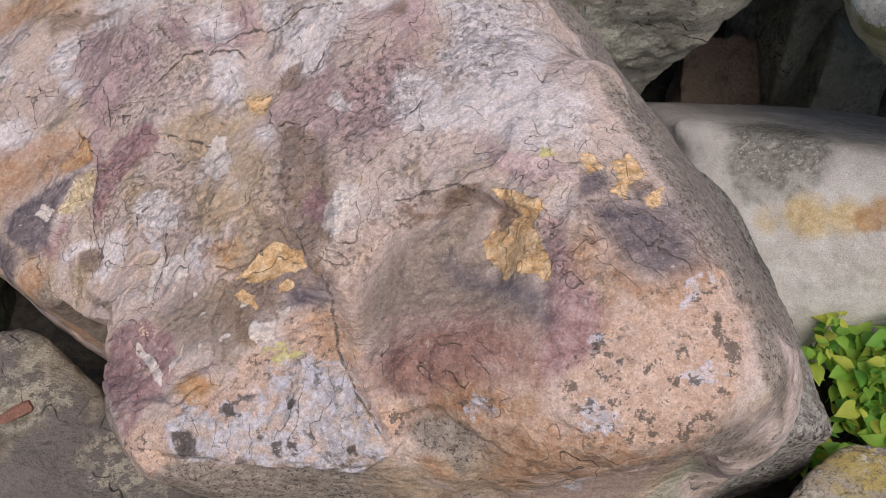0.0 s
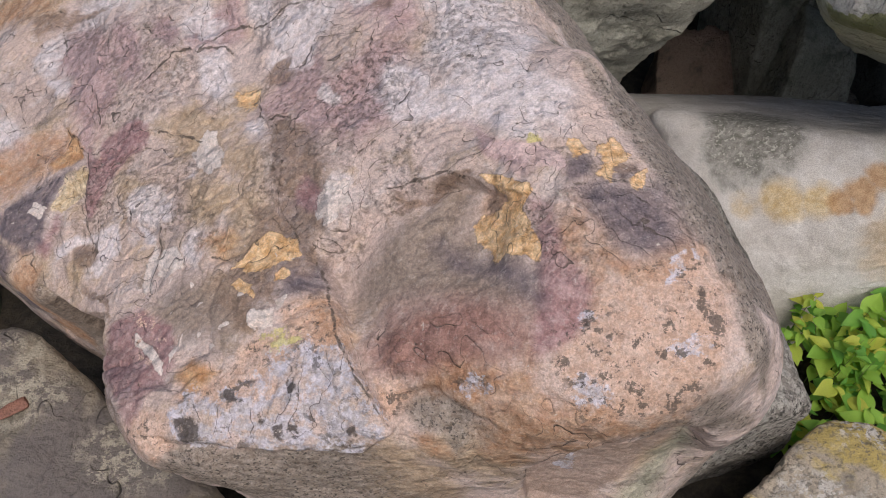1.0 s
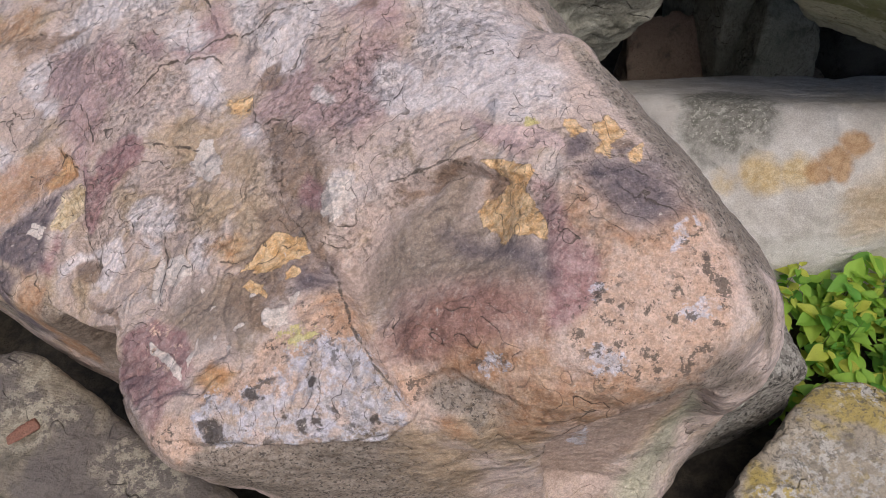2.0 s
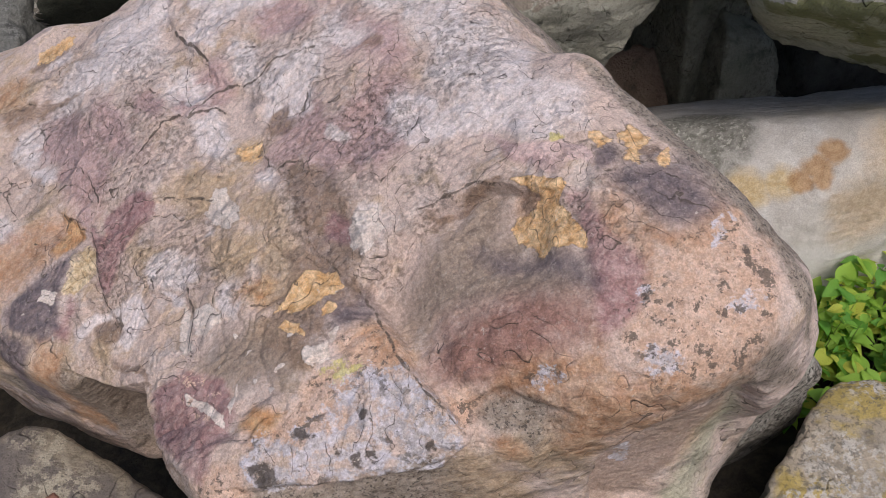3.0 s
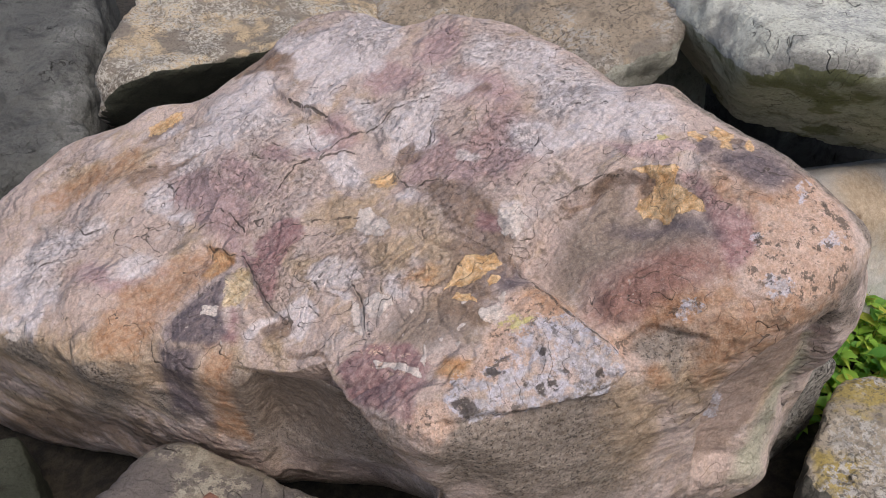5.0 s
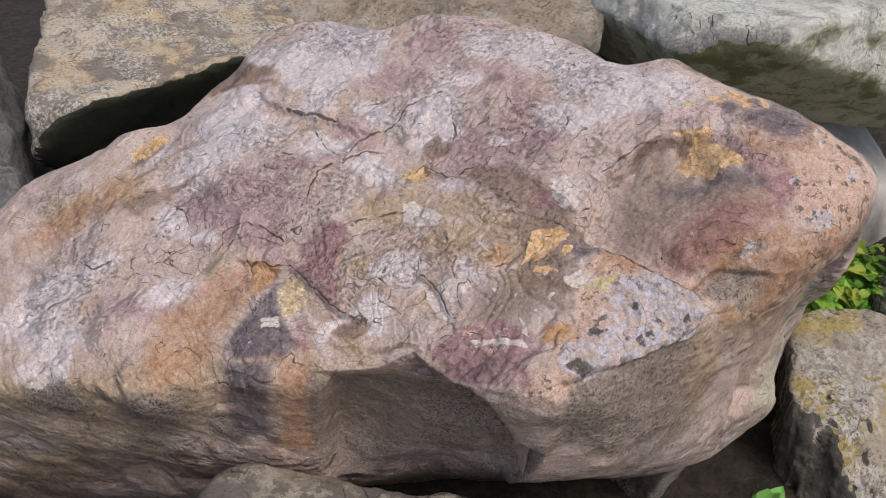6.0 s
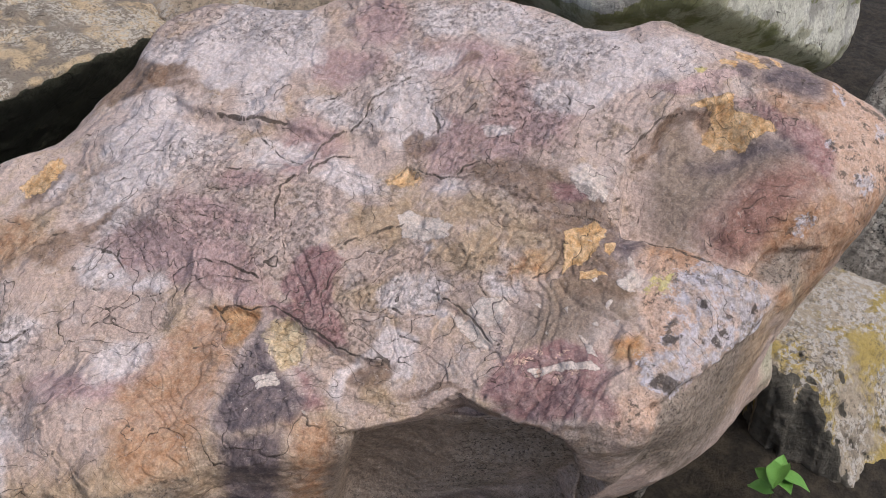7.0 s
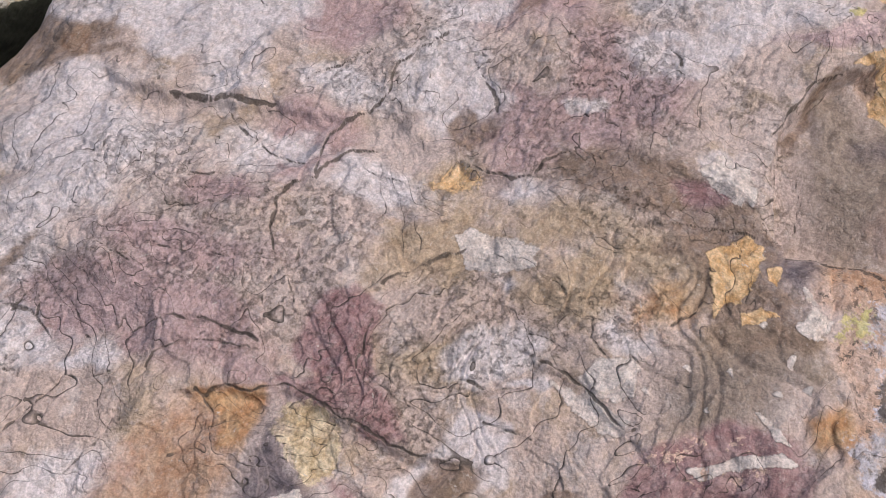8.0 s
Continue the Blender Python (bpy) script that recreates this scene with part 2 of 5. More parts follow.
def stone(centre, planes, mat, label, seed, power=22, rough=1.0, n=70, side=(0, 0, -1), side_from=0.3, grooves=0.0, patch=None, name="rock", cuts=5):
    """A quarried rock from its broken faces, each a direction and a place on it; corners knocked off, ledges, chips."""
    rng = np.random.default_rng(seed)
    centre = np.array(centre)
    way, quads = sphere_grid(n)
    nor = [np.array(v, dtype=float) / np.linalg.norm(v) for v, _ in planes]
    off = [float(v @ (np.array(at) - centre)) for v, (_, at) in zip(nor, planes)]
    big = float(np.mean(off)) * 2
    extent = hull_radius(way, np.array(nor), np.array(off), power)
    for _ in range(cuts):
        v = rng.normal(0, 1, 3)
        v /= np.linalg.norm(v)
        nor.append(v)
        off.append(float(np.max(way @ v * extent)) * rng.uniform(0.82, 0.95))
    p = way * hull_radius(way, np.array(nor), np.array(off), power)[:, None]
    d = fbm(p / big, 2.6, 4, seed) * 0.02 * big
    q = p / big + 0.06 * np.stack([fbm(p / big, 4, 2, seed + s) for s in (1, 2, 3)], -1)
    edges = fbm(q * (1, 1, 1.8), 4.0, 3, seed + 20)
    d += (np.floor(edges * 4) / 4 - edges * 0.4) * 0.03 * big
    d += fbm(p / big, 18, 4, seed + 40, 0.6) * 0.008 * big
    if grooves:
        d -= grooves * np.abs(fbm(p * (1, 1, 0.12), 24, 3, seed + 50)) * np.clip(-way[:, 0] * 2, 0, 1)
    p = centre + p + way * (d * rough)[:, None]
    me = grid_mesh(name, p - centre, quads)
    ob = new(name, me)
    ob.location = centre
    me.materials.append(mat)
    nv = np.empty(len(p) * 3, dtype=np.float32)
    me.vertices.foreach_get("normal", nv)
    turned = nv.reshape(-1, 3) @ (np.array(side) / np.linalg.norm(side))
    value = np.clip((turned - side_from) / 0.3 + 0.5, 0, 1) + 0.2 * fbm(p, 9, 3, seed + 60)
    if patch:
        value = 1.3 - np.linalg.norm(p - np.array(patch[0]), axis=1) / patch[1] + 0.15 * fbm(p, 14, 3, seed + 61)
    me.attributes.new("side", "FLOAT", "POINT").data.foreach_set("value", value.astype(np.float32))
    return tagged(ob, label, "rock")


# ---- the ground between the rocks: dark soil, one sheet ----
def ground():
    s = np.concatenate((-np.geomspace(60, 3.2, 14), np.linspace(-3, 4, 141), np.geomspace(4.2, 60, 14)))
    x, y = np.meshgrid(s, s, indexing="ij")
    p = np.stack((x, y, 0 * x), -1).reshape(-1, 3)
    p[:, 2] = -0.03 + 0.04 * fbm(p, 2.2, 5, 5)
    m = len(s)
    i = (np.arange(m - 1)[:, None] * m + np.arange(m - 1)[None]).reshape(-1)
    ob = new("ground", grid_mesh("ground", p, np.stack((i, i + m, i + m + 1, i + 1), -1)))
    mat, nt, bsdf = material("dark_soil")
    k = Nodes(nt)
    col = k.mix(k.step(k.noise(30, 6, 0.7), 0.35, 0.7), (0.02, 0.017, 0.013), (0.07, 0.055, 0.04))
    k.put(bsdf.inputs["Base Color"], col)
    bsdf.inputs["Roughness"].default_value = 0.95
    k.put(bsdf.inputs["Normal"], k.bump(k.noise(60, 6, 0.7), 0.8, 0.02))
    ob.data.materials.append(mat)
    return tagged(ob, "dark damp soil between the rocks", "ground", kind="structure")


ground()

# ---- the painted boulder ----
CENTRE = np.array((-0.36, 0.93, 0.46))
PLANES = (
    ((-0.310, -0.442, 0.841), 0.389),
    ((-0.243, 0.160, 0.957), 0.475),
    ((0.454, 0.187, 0.871), 0.804),
    ((-0.302, -0.520, 0.799), 0.388),
    ((-0.276, 0.439, 0.855), 0.579),
    ((0.594, -0.426, 0.682), 1.186),
    ((-0.824, 0.012, 0.566), 0.568),
    ((0.604, 0.636, 0.480), 0.697),
    ((-0.007, -0.993, -0.122), 0.458),
    ((-0.693, 0.528, 0.491), 0.867),
    ((0.780, 0.220, 0.586), 0.714),
    ((0.512, 0.131, 0.849), 0.732),
    ((-0.414, -0.184, 0.891), 0.241),
    ((0.094, 0.994, 0.053), 0.688),
    ((0.500, -0.866, -0.017), 0.980),
    ((-0.977, 0.199, 0.080), 0.963),
    ((0.917, 0.385, -0.104), 0.744),
    ((-0.334, -0.935, -0.116), 0.628),
    ((-0.315, 0.937, -0.150), 0.992),
    ((0.905, -0.369, -0.213), 0.835),
    ((-0.897, -0.336, -0.287), 0.806),
    ((0.454, 0.802, -0.388), 0.622),
    ((0.086, -0.972, -0.219), 0.463),
    ((-0.725, 0.468, -0.506), 1.161),
    ((0.800, 0.166, -0.576), 0.797),
    ((-0.638, -0.701, -0.320), 0.213),
    ((0.169, 0.700, -0.694), 0.767),
    ((0.376, -0.414, -0.829), 0.744),
    ((-0.490, -0.109, -0.865), 0.811),
    ((0.386, 0.256, -0.886), 0.443),
    ((-0.337, -0.635, -0.696), 0.233),
)
DENTS = []


def dent(x, y, z, radius, depth):
    """A hollow (minus) or swelling of the boulder round a place."""
    DENTS.append((np.array((x, y, z)), radius, depth))


dent(-0.472, 0.725, 0.467, 0.13, -0.060)
dent(0.180, 0.830, 0.930, 0.04, 0.030)
dent(0.200, 0.530, 0.530, 0.07, -0.038)
dent(-0.545, 1.030, 0.648, 0.07, -0.022)
dent(-0.187, 1.482, 0.863, 0.06, 0.064)
dent(-0.304, 0.518, 0.629, 0.06, 0.038)
dent(-0.485, 1.547, 0.745, 0.06, -0.037)
dent(0.043, 0.615, 0.840, 0.04, -0.043)
dent(-0.723, 1.060, 0.589, 0.04, 0.041)
dent(-0.273, 1.495, 0.835, 0.04, 0.034)
dent(0.022, 0.485, 0.764, 0.04, -0.036)
dent(0.101, 0.714, 0.893, 0.06, 0.030)
dent(-0.077, 0.598, 0.782, 0.06, -0.031)
dent(-0.348, 0.586, 0.528, 0.04, -0.031)
dent(0.177, 0.890, 0.933, 0.06, -0.021)
dent(-1.023, 1.456, 0.005, 0.18, 0.028)
dent(0.298, 0.563, 0.296, 0.04, 0.024)
dent(-0.718, 1.072, 0.210, 0.04, 0.030)
dent(-0.724, 0.933, 0.522, 0.04, 0.024)
dent(-0.667, 0.875, 0.535, 0.04, -0.028)
dent(-0.208, 0.974, 0.810, 0.06, -0.022)
dent(0.065, 1.190, 0.937, 0.09, 0.022)
dent(-0.211, 1.397, 0.874, 0.04, -0.026)
dent(-0.452, 0.658, 0.582, 0.06, -0.020)
dent(-0.584, 1.473, 0.725, 0.04, 0.025)
dent(-0.535, 1.267, 0.718, 0.04, -0.025)
dent(0.031, 0.639, 0.205, 0.06, 0.025)
dent(-0.383, 1.354, 0.801, 0.04, -0.021)
dent(0.400, 0.547, 0.500, 0.04, -0.018)
dent(-0.649, 1.552, 0.688, 0.04, -0.016)
dent(-0.759, 1.396, 0.638, 0.04, -0.021)
dent(-0.310, 0.563, 0.506, 0.04, 0.019)
dent(0.358, 0.491, 0.756, 0.04, -0.014)
dent(0.203, 0.463, 0.764, 0.06, 0.018)
dent(-0.348, 0.586, 0.528, 0.04, -0.016)
dent(-0.000, 1.315, 0.928, 0.04, 0.017)
dent(-0.052, 1.360, 0.920, 0.04, -0.017)
dent(-0.768, 1.576, 0.630, 0.04, 0.014)
dent(-0.210, 0.538, 0.702, 0.06, 0.012)
dent(-0.204, 0.811, 0.159, 0.13, -0.015)
dent(-0.724, 0.933, 0.522, 0.04, 0.014)
dent(-0.641, 0.993, 0.236, 0.04, -0.016)
dent(-0.310, 0.563, 0.506, 0.04, 0.015)

def boulder_surface(n, lift=0.2):
    way, quads = sphere_grid(n)
    way = way * (0.8, 0.58, 0.42) + (0, -0.05, lift)
    way /= np.linalg.norm(way, axis=1, keepdims=True)
    nor = np.array([a for a, _ in PLANES])
    off = np.array([b for _, b in PLANES])
    base = CENTRE + way * hull_radius(way, nor, off, 12)[:, None]
    push = np.zeros(len(way))
    for c, s, a in DENTS:
        push += a * np.exp(-np.sum((base - c) ** 2, 1) / (2 * s * s))
    return base + way * push[:, None], way, quads


# The weathering is laid out on a plane that leans with the boulder's broad face: u across, v up the slope, in metres.
ACROSS = np.array((0.9104, -0.4138, 0.0))
UPWARD = np.array((0.3302, 0.7265, 0.6026))
OUTWARD = np.cross(ACROSS, UPWARD)
LAYERS = ("mauve", "buff", "umber", "chalk", "slate", "rust", "rose", "plum", "ink", "peach", "grime", "lichen", "ochre", "cream", "fleck", "rough",
    "blush", "sulphur", "wine", "black", "yolk", "ember", "sage")
STAINS = {layer: [] for layer in LAYERS}
PATCHES = {layer: [] for layer in LAYERS}
CRACKS, LEDGES = [], []


def stain(layer, u, v, long, short, turned):
    """A mineral stain, crust or flaked patch: its middle, half lengths and turn."""
    STAINS[layer].append((u, v, long, short, radians(turned)))


def patch(layer, blur, *rim):
    """A stain or flaked patch with a rim of its own shape; blur is the width over which it fades."""
    PATCHES[layer].append((blur, np.array(rim)))


def crack(width, *line):
    CRACKS.append((width, np.array(line)))


def ledge(depth, reach, *line):
    """A broken edge, below which the face lies deeper."""
    LEDGES.append((depth, reach, np.array(line)))


# chalk
stain("chalk", -0.688, 1.429, 0.093, 0.050, 88)
stain("chalk", -0.780, 1.447, 0.073, 0.049, 163)
stain("chalk", -0.873, 1.476, 0.055, 0.034, 160)
stain("chalk", -0.929, 1.343, 0.064, 0.054, 60)
stain("chalk", -0.895, 1.270, 0.067, 0.045, 139)
stain("chalk", -0.979, 1.236, 0.038, 0.038, 126)
stain("chalk", -0.771, 1.299, 0.039, 0.027, -155)
stain("chalk", -0.658, 1.228, 0.045, 0.028, 139)
stain("chalk", -0.560, 1.204, 0.067, 0.032, 73)
stain("chalk", -0.578, 1.164, 0.042, 0.036, 129)
stain("chalk", -0.680, 1.115, 0.056, 0.027, 149)
stain("chalk", -0.313, 1.235, 0.060, 0.045, 90)
stain("chalk", -0.354, 1.279, 0.045, 0.041, 149)
stain("chalk", -0.286, 1.141, 0.048, 0.041, 145)
stain("chalk", -0.223, 1.152, 0.047, 0.040, 151)
stain("chalk", -0.379, 1.318, 0.055, 0.043, 155)
stain("chalk", -0.457, 1.349, 0.043, 0.036, 98)
stain("chalk", -1.046, 1.102, 0.033, 0.030, 151)
stain("chalk", -1.010, 1.066, 0.030, 0.021, 147)
stain("chalk", -1.246, 0.970, 0.059, 0.049, 138)
stain("chalk", -1.209, 1.000, 0.051, 0.047, -150)
stain("chalk", -1.292, 0.934, 0.046, 0.033, 129)
stain("chalk", -1.162, 1.028, 0.035, 0.029, -172)
stain("chalk", -1.234, 0.843, 0.041, 0.030, 108)
stain("chalk", -1.253, 0.831, 0.037, 0.016, 163)
stain("chalk", -0.357, 1.134, 0.057, 0.040, 155)
stain("chalk", -0.786, 1.200, 0.040, 0.029, 145)
stain("chalk", -1.013, 1.189, 0.043, 0.026, 76)
stain("chalk", -0.514, 1.275, 0.046, 0.025, 154)
stain("chalk", -1.078, 1.258, 0.024, 0.016, -159)
stain("chalk", -0.542, 0.885, 0.031, 0.027, 155)
stain("chalk", -0.665, 0.906, 0.040, 0.023, 160)
stain("chalk", -1.027, 0.945, 0.050, 0.026, -173)
# mauve
stain("mauve", -0.545, 1.389, 0.059, 0.042, 91)
stain("mauve", -0.455, 1.251, 0.067, 0.041, 136)
stain("mauve", -0.415, 1.144, 0.053, 0.049, 106)
stain("mauve", -0.387, 1.097, 0.041, 0.033, 153)
stain("mauve", -0.952, 1.081, 0.098, 0.038, 137)
stain("mauve", -1.087, 0.919, 0.068, 0.025, 175)
stain("mauve", -0.731, 1.192, 0.051, 0.043, 119)
stain("mauve", -0.873, 1.122, 0.091, 0.031, 147)
stain("mauve", -0.473, 1.095, 0.044, 0.033, 81)
stain("mauve", -0.226, 1.084, 0.046, 0.013, 159)
stain("mauve", -0.628, 1.324, 0.060, 0.039, 148)
stain("mauve", -0.545, 1.115, 0.064, 0.040, 71)
# buff
stain("buff", -0.631, 1.090, 0.045, 0.023, -169)
stain("buff", -0.671, 1.031, 0.060, 0.030, -172)
stain("buff", -0.543, 0.997, 0.058, 0.030, 145)
stain("buff", -0.509, 0.944, 0.047, 0.038, 157)
stain("buff", -0.464, 0.833, 0.036, 0.014, 151)
stain("buff", -0.710, 0.930, 0.050, 0.023, 161)
stain("buff", -1.141, 1.180, 0.056, 0.033, -163)
stain("buff", -1.245, 1.159, 0.056, 0.039, -170)
stain("buff", -0.576, 0.936, 0.048, 0.038, 155)
stain("buff", -0.913, 0.725, 0.050, 0.025, 170)
stain("buff", -1.104, 0.782, 0.079, 0.030, 164)
stain("buff", -0.462, 0.889, 0.037, 0.030, 70)
# grime
stain("grime", -0.320, 0.643, 0.136, 0.045, 178)
stain("grime", -0.394, 0.626, 0.066, 0.029, 160)
stain("grime", -0.559, 0.642, 0.099, 0.016, 146)
stain("grime", -0.744, 0.703, 0.069, 0.032, 164)
stain("grime", -0.796, 0.729, 0.032, 0.017, 167)
stain("grime", -0.182, 0.810, 0.034, 0.023, 172)
stain("grime", -0.437, 0.623, 0.051, 0.022, 155)
stain("grime", -0.934, 0.709, 0.050, 0.013, 170)
stain("grime", -1.224, 0.792, 0.054, 0.020, 169)
stain("grime", -1.070, 0.744, 0.069, 0.017, 168)
stain("grime", -0.170, 0.801, 0.032, 0.024, -170)
stain("grime", -0.384, 0.660, 0.065, 0.023, -157)
stain("grime", -0.285, 0.701, 0.053, 0.020, -156)
stain("grime", -0.122, 0.800, 0.039, 0.011, -139)
stain("grime", 0.060, 0.907, 0.033, 0.022, -164)
# rough
stain("rough", -0.712, 0.921, 0.058, 0.037, 159)
stain("rough", -0.633, 0.905, 0.048, 0.036, 156)
stain("rough", -0.763, 0.871, 0.033, 0.022, 160)
stain("rough", -0.869, 1.232, 0.044, 0.034, 128)
stain("rough", -0.646, 1.236, 0.040, 0.034, 125)
stain("rough", -0.997, 1.136, 0.042, 0.024, 149)
stain("rough", -0.498, 0.981, 0.032, 0.030, 143)
stain("rough", -0.766, 1.096, 0.056, 0.043, 147)
stain("rough", -0.651, 0.971, 0.042, 0.038, 132)
stain("rough", -0.569, 0.904, 0.047, 0.028, 160)
stain("rough", -1.209, 1.011, 0.073, 0.066, 153)
stain("rough", -0.741, 1.495, 0.093, 0.060, 140)
stain("rough", -0.321, 1.238, 0.068, 0.052, 70)
stain("rough", -0.453, 1.363, 0.086, 0.056, 152)
stain("rough", -0.422, 1.122, 0.070, 0.064, 109)
stain("rough", -0.855, 1.544, 0.068, 0.052, -142)
# umber
stain("umber", -0.505, 1.033, 0.029, 0.010, 148)
stain("umber", -0.471, 0.994, 0.039, 0.014, 137)
stain("umber", -0.437, 0.956, 0.038, 0.011, 139)
stain("umber", -0.402, 0.917, 0.028, 0.010, 144)
stain("umber", -0.580, 1.125, 0.021, 0.015, 69)
stain("umber", -0.945, 1.426, 0.057, 0.020, 156)
stain("umber", -0.888, 1.425, 0.026, 0.011, 146)
stain("umber", -0.442, 0.871, 0.023, 0.016, -135)
stain("umber", -0.435, 0.978, 0.015, 0.009, 161)
stain("umber", -0.442, 1.015, 0.020, 0.006, 143)
stain("umber", -0.466, 1.245, 0.020, 0.017, 61)
stain("umber", -0.735, 0.819, 0.020, 0.013, 157)
stain("umber", -0.476, 0.937, 0.028, 0.009, 145)
stain("umber", -0.518, 1.050, 0.012, 0.008, 155)
stain("umber", -0.206, 1.030, 0.018, 0.009, 74)
stain("umber", -0.890, 1.426, 0.041, 0.012, 150)
stain("umber", -1.099, 1.259, 0.034, 0.011, -152)
stain("umber", -0.286, 1.026, 0.037, 0.008, -167)
stain("umber", -0.748, 0.818, 0.018, 0.013, 83)
stain("umber", -1.044, 1.162, 0.046, 0.010, -157)
stain("umber", -0.902, 1.405, 0.073, 0.009, 146)
stain("umber", -0.679, 0.768, 0.045, 0.006, 163)
stain("umber", -0.587, 0.695, 0.050, 0.005, 138)
stain("umber", -0.490, 1.047, 0.023, 0.015, 172)
stain("umber", -0.208, 1.021, 0.015, 0.009, 113)
stain("umber", -0.461, 0.967, 0.024, 0.015, 133)
stain("umber", -0.273, 1.028, 0.040, 0.006, -159)
stain("umber", -0.448, 0.858, 0.019, 0.013, -176)
# mauve
stain("mauve", -0.774, 0.987, 0.037, 0.027, 141)
stain("mauve", -0.776, 0.942, 0.034, 0.014, 130)
stain("mauve", -0.883, 1.064, 0.058, 0.022, 138)
stain("mauve", -0.429, 1.120, 0.050, 0.046, -141)
stain("mauve", -0.558, 1.124, 0.040, 0.031, 71)
stain("mauve", -0.815, 1.162, 0.050, 0.019, 142)
stain("mauve", -0.939, 1.033, 0.029, 0.011, 173)
stain("mauve", -0.994, 0.939, 0.032, 0.015, 173)
stain("mauve", -0.515, 1.109, 0.027, 0.025, 75)
# chalk
stain("chalk", -0.937, 1.325, 0.053, 0.040, -158)
stain("chalk", -0.944, 1.244, 0.047, 0.033, 140)
stain("chalk", -0.729, 1.348, 0.037, 0.032, -149)
stain("chalk", -0.690, 1.251, 0.028, 0.015, 124)
stain("chalk", -0.568, 1.196, 0.042, 0.030, 69)
stain("chalk", -0.678, 1.103, 0.037, 0.017, 153)
stain("chalk", -0.871, 1.256, 0.034, 0.018, 149)
stain("chalk", -0.305, 1.134, 0.036, 0.030, 165)
stain("chalk", -0.993, 1.039, 0.025, 0.013, 153)
stain("chalk", -0.648, 0.866, 0.018, 0.007, 146)
stain("chalk", -0.733, 1.184, 0.028, 0.013, 141)
stain("chalk", -0.806, 1.379, 0.038, 0.025, 140)
stain("chalk", -0.569, 1.047, 0.019, 0.013, 153)
stain("chalk", -0.470, 1.108, 0.015, 0.010, 155)
# grime
stain("grime", -0.319, 0.661, 0.094, 0.042, -167)
stain("grime", -0.187, 0.803, 0.032, 0.030, -168)
stain("grime", -0.754, 0.708, 0.101, 0.029, -175)
stain("grime", -0.604, 0.648, 0.078, 0.029, 175)
stain("grime", -0.414, 0.650, 0.042, 0.036, -145)
stain("grime", 0.042, 0.869, 0.041, 0.016, -166)
# buff
stain("buff", -0.208, 0.688, 0.055, 0.048, 98)
stain("buff", -1.011, 0.747, 0.227, 0.048, -179)
stain("buff", -0.143, 0.760, 0.047, 0.034, -173)
stain("buff", -1.116, 0.778, 0.132, 0.037, -180)
stain("buff", 0.026, 0.798, 0.048, 0.036, 48)
stain("buff", -1.292, 0.725, 0.160, 0.023, 178)

# black
patch("black", 0.012, (-0.409, 0.740), (-0.399, 0.749), (-0.388, 0.741), (-0.398, 0.731))
patch("black", 0.012, (-0.347, 0.777), (-0.338, 0.781), (-0.333, 0.770), (-0.342, 0.766))
patch("black", 0.012, (-0.365, 0.735), (-0.360, 0.740), (-0.355, 0.730), (-0.361, 0.728))
patch("black", 0.012, (-0.272, 0.748), (-0.264, 0.755), (-0.259, 0.745), (-0.268, 0.741))
patch("black", 0.012, (-0.343, 0.726), (-0.334, 0.732), (-0.333, 0.718), (-0.341, 0.718))
patch("black", 0.012, (-0.329, 0.736), (-0.323, 0.740), (-0.321, 0.731), (-0.327, 0.729))
patch("black", 0.012, (-0.072, 0.938), (-0.065, 0.943), (-0.063, 0.933), (-0.069, 0.932))
patch("black", 0.012, (0.019, 0.999), (0.026, 1.004), (0.029, 0.994), (0.022, 0.992))
patch("black", 0.010, (-0.455, 0.695), (-0.438, 0.706), (-0.419, 0.687), (-0.433, 0.676))
# blush
patch("blush", 0.020, (-0.240, 1.090), (-0.209, 1.101), (-0.172, 1.100), (-0.142, 1.096), (-0.137, 1.080), (-0.164, 1.076), (-0.204, 1.077))
# buff
patch("buff", 0.040, (-0.720, 1.045), (-0.677, 1.053), (-0.643, 1.053), (-0.617, 1.049), (-0.595, 1.017), (-0.630, 1.012), (-0.681, 1.021), (-0.715, 1.017))
patch("buff", 0.030, (-0.261, 0.707), (-0.214, 0.719), (-0.184, 0.631), (-0.264, 0.618))
patch("buff", 0.060, (-1.132, 0.817), (-1.023, 0.839), (-0.927, 0.784), (-0.982, 0.699), (-1.365, 0.785), (-12.838, 3.637))
patch("buff", 0.020, (-0.761, 0.813), (-0.733, 0.814), (-0.727, 0.782), (-0.748, 0.775), (-0.762, 0.787))
patch("buff", 0.020, (-0.723, 1.015), (-0.669, 1.042), (-0.619, 1.049), (-0.654, 1.014), (-0.694, 1.006))
# chalk
patch("chalk", 0.015, (-0.366, 1.204), (-0.338, 1.234), (-0.298, 1.231), (-0.268, 1.191), (-0.300, 1.178), (-0.339, 1.178))
patch("chalk", 0.050, (-0.335, 1.149), (-0.293, 1.179), (-0.215, 1.205), (-0.165, 1.180), (-0.149, 1.129), (-0.207, 1.125), (-0.266, 1.110), (-0.302, 1.106))
patch("chalk", 0.015, (-0.405, 1.019), (-0.383, 1.020), (-0.374, 0.992), (-0.382, 0.969), (-0.401, 0.957), (-0.406, 0.979), (-0.410, 1.001))
patch("chalk", 0.020, (-0.630, 0.980), (-0.609, 0.958), (-0.627, 0.954))
patch("chalk", 0.030, (-0.321, 1.221), (-0.236, 1.253), (-0.218, 1.158), (-0.272, 1.120), (-0.316, 1.161))
patch("chalk", 0.025, (-0.890, 1.458), (-0.816, 1.510), (-0.735, 1.481), (-0.762, 1.410), (-0.828, 1.391))
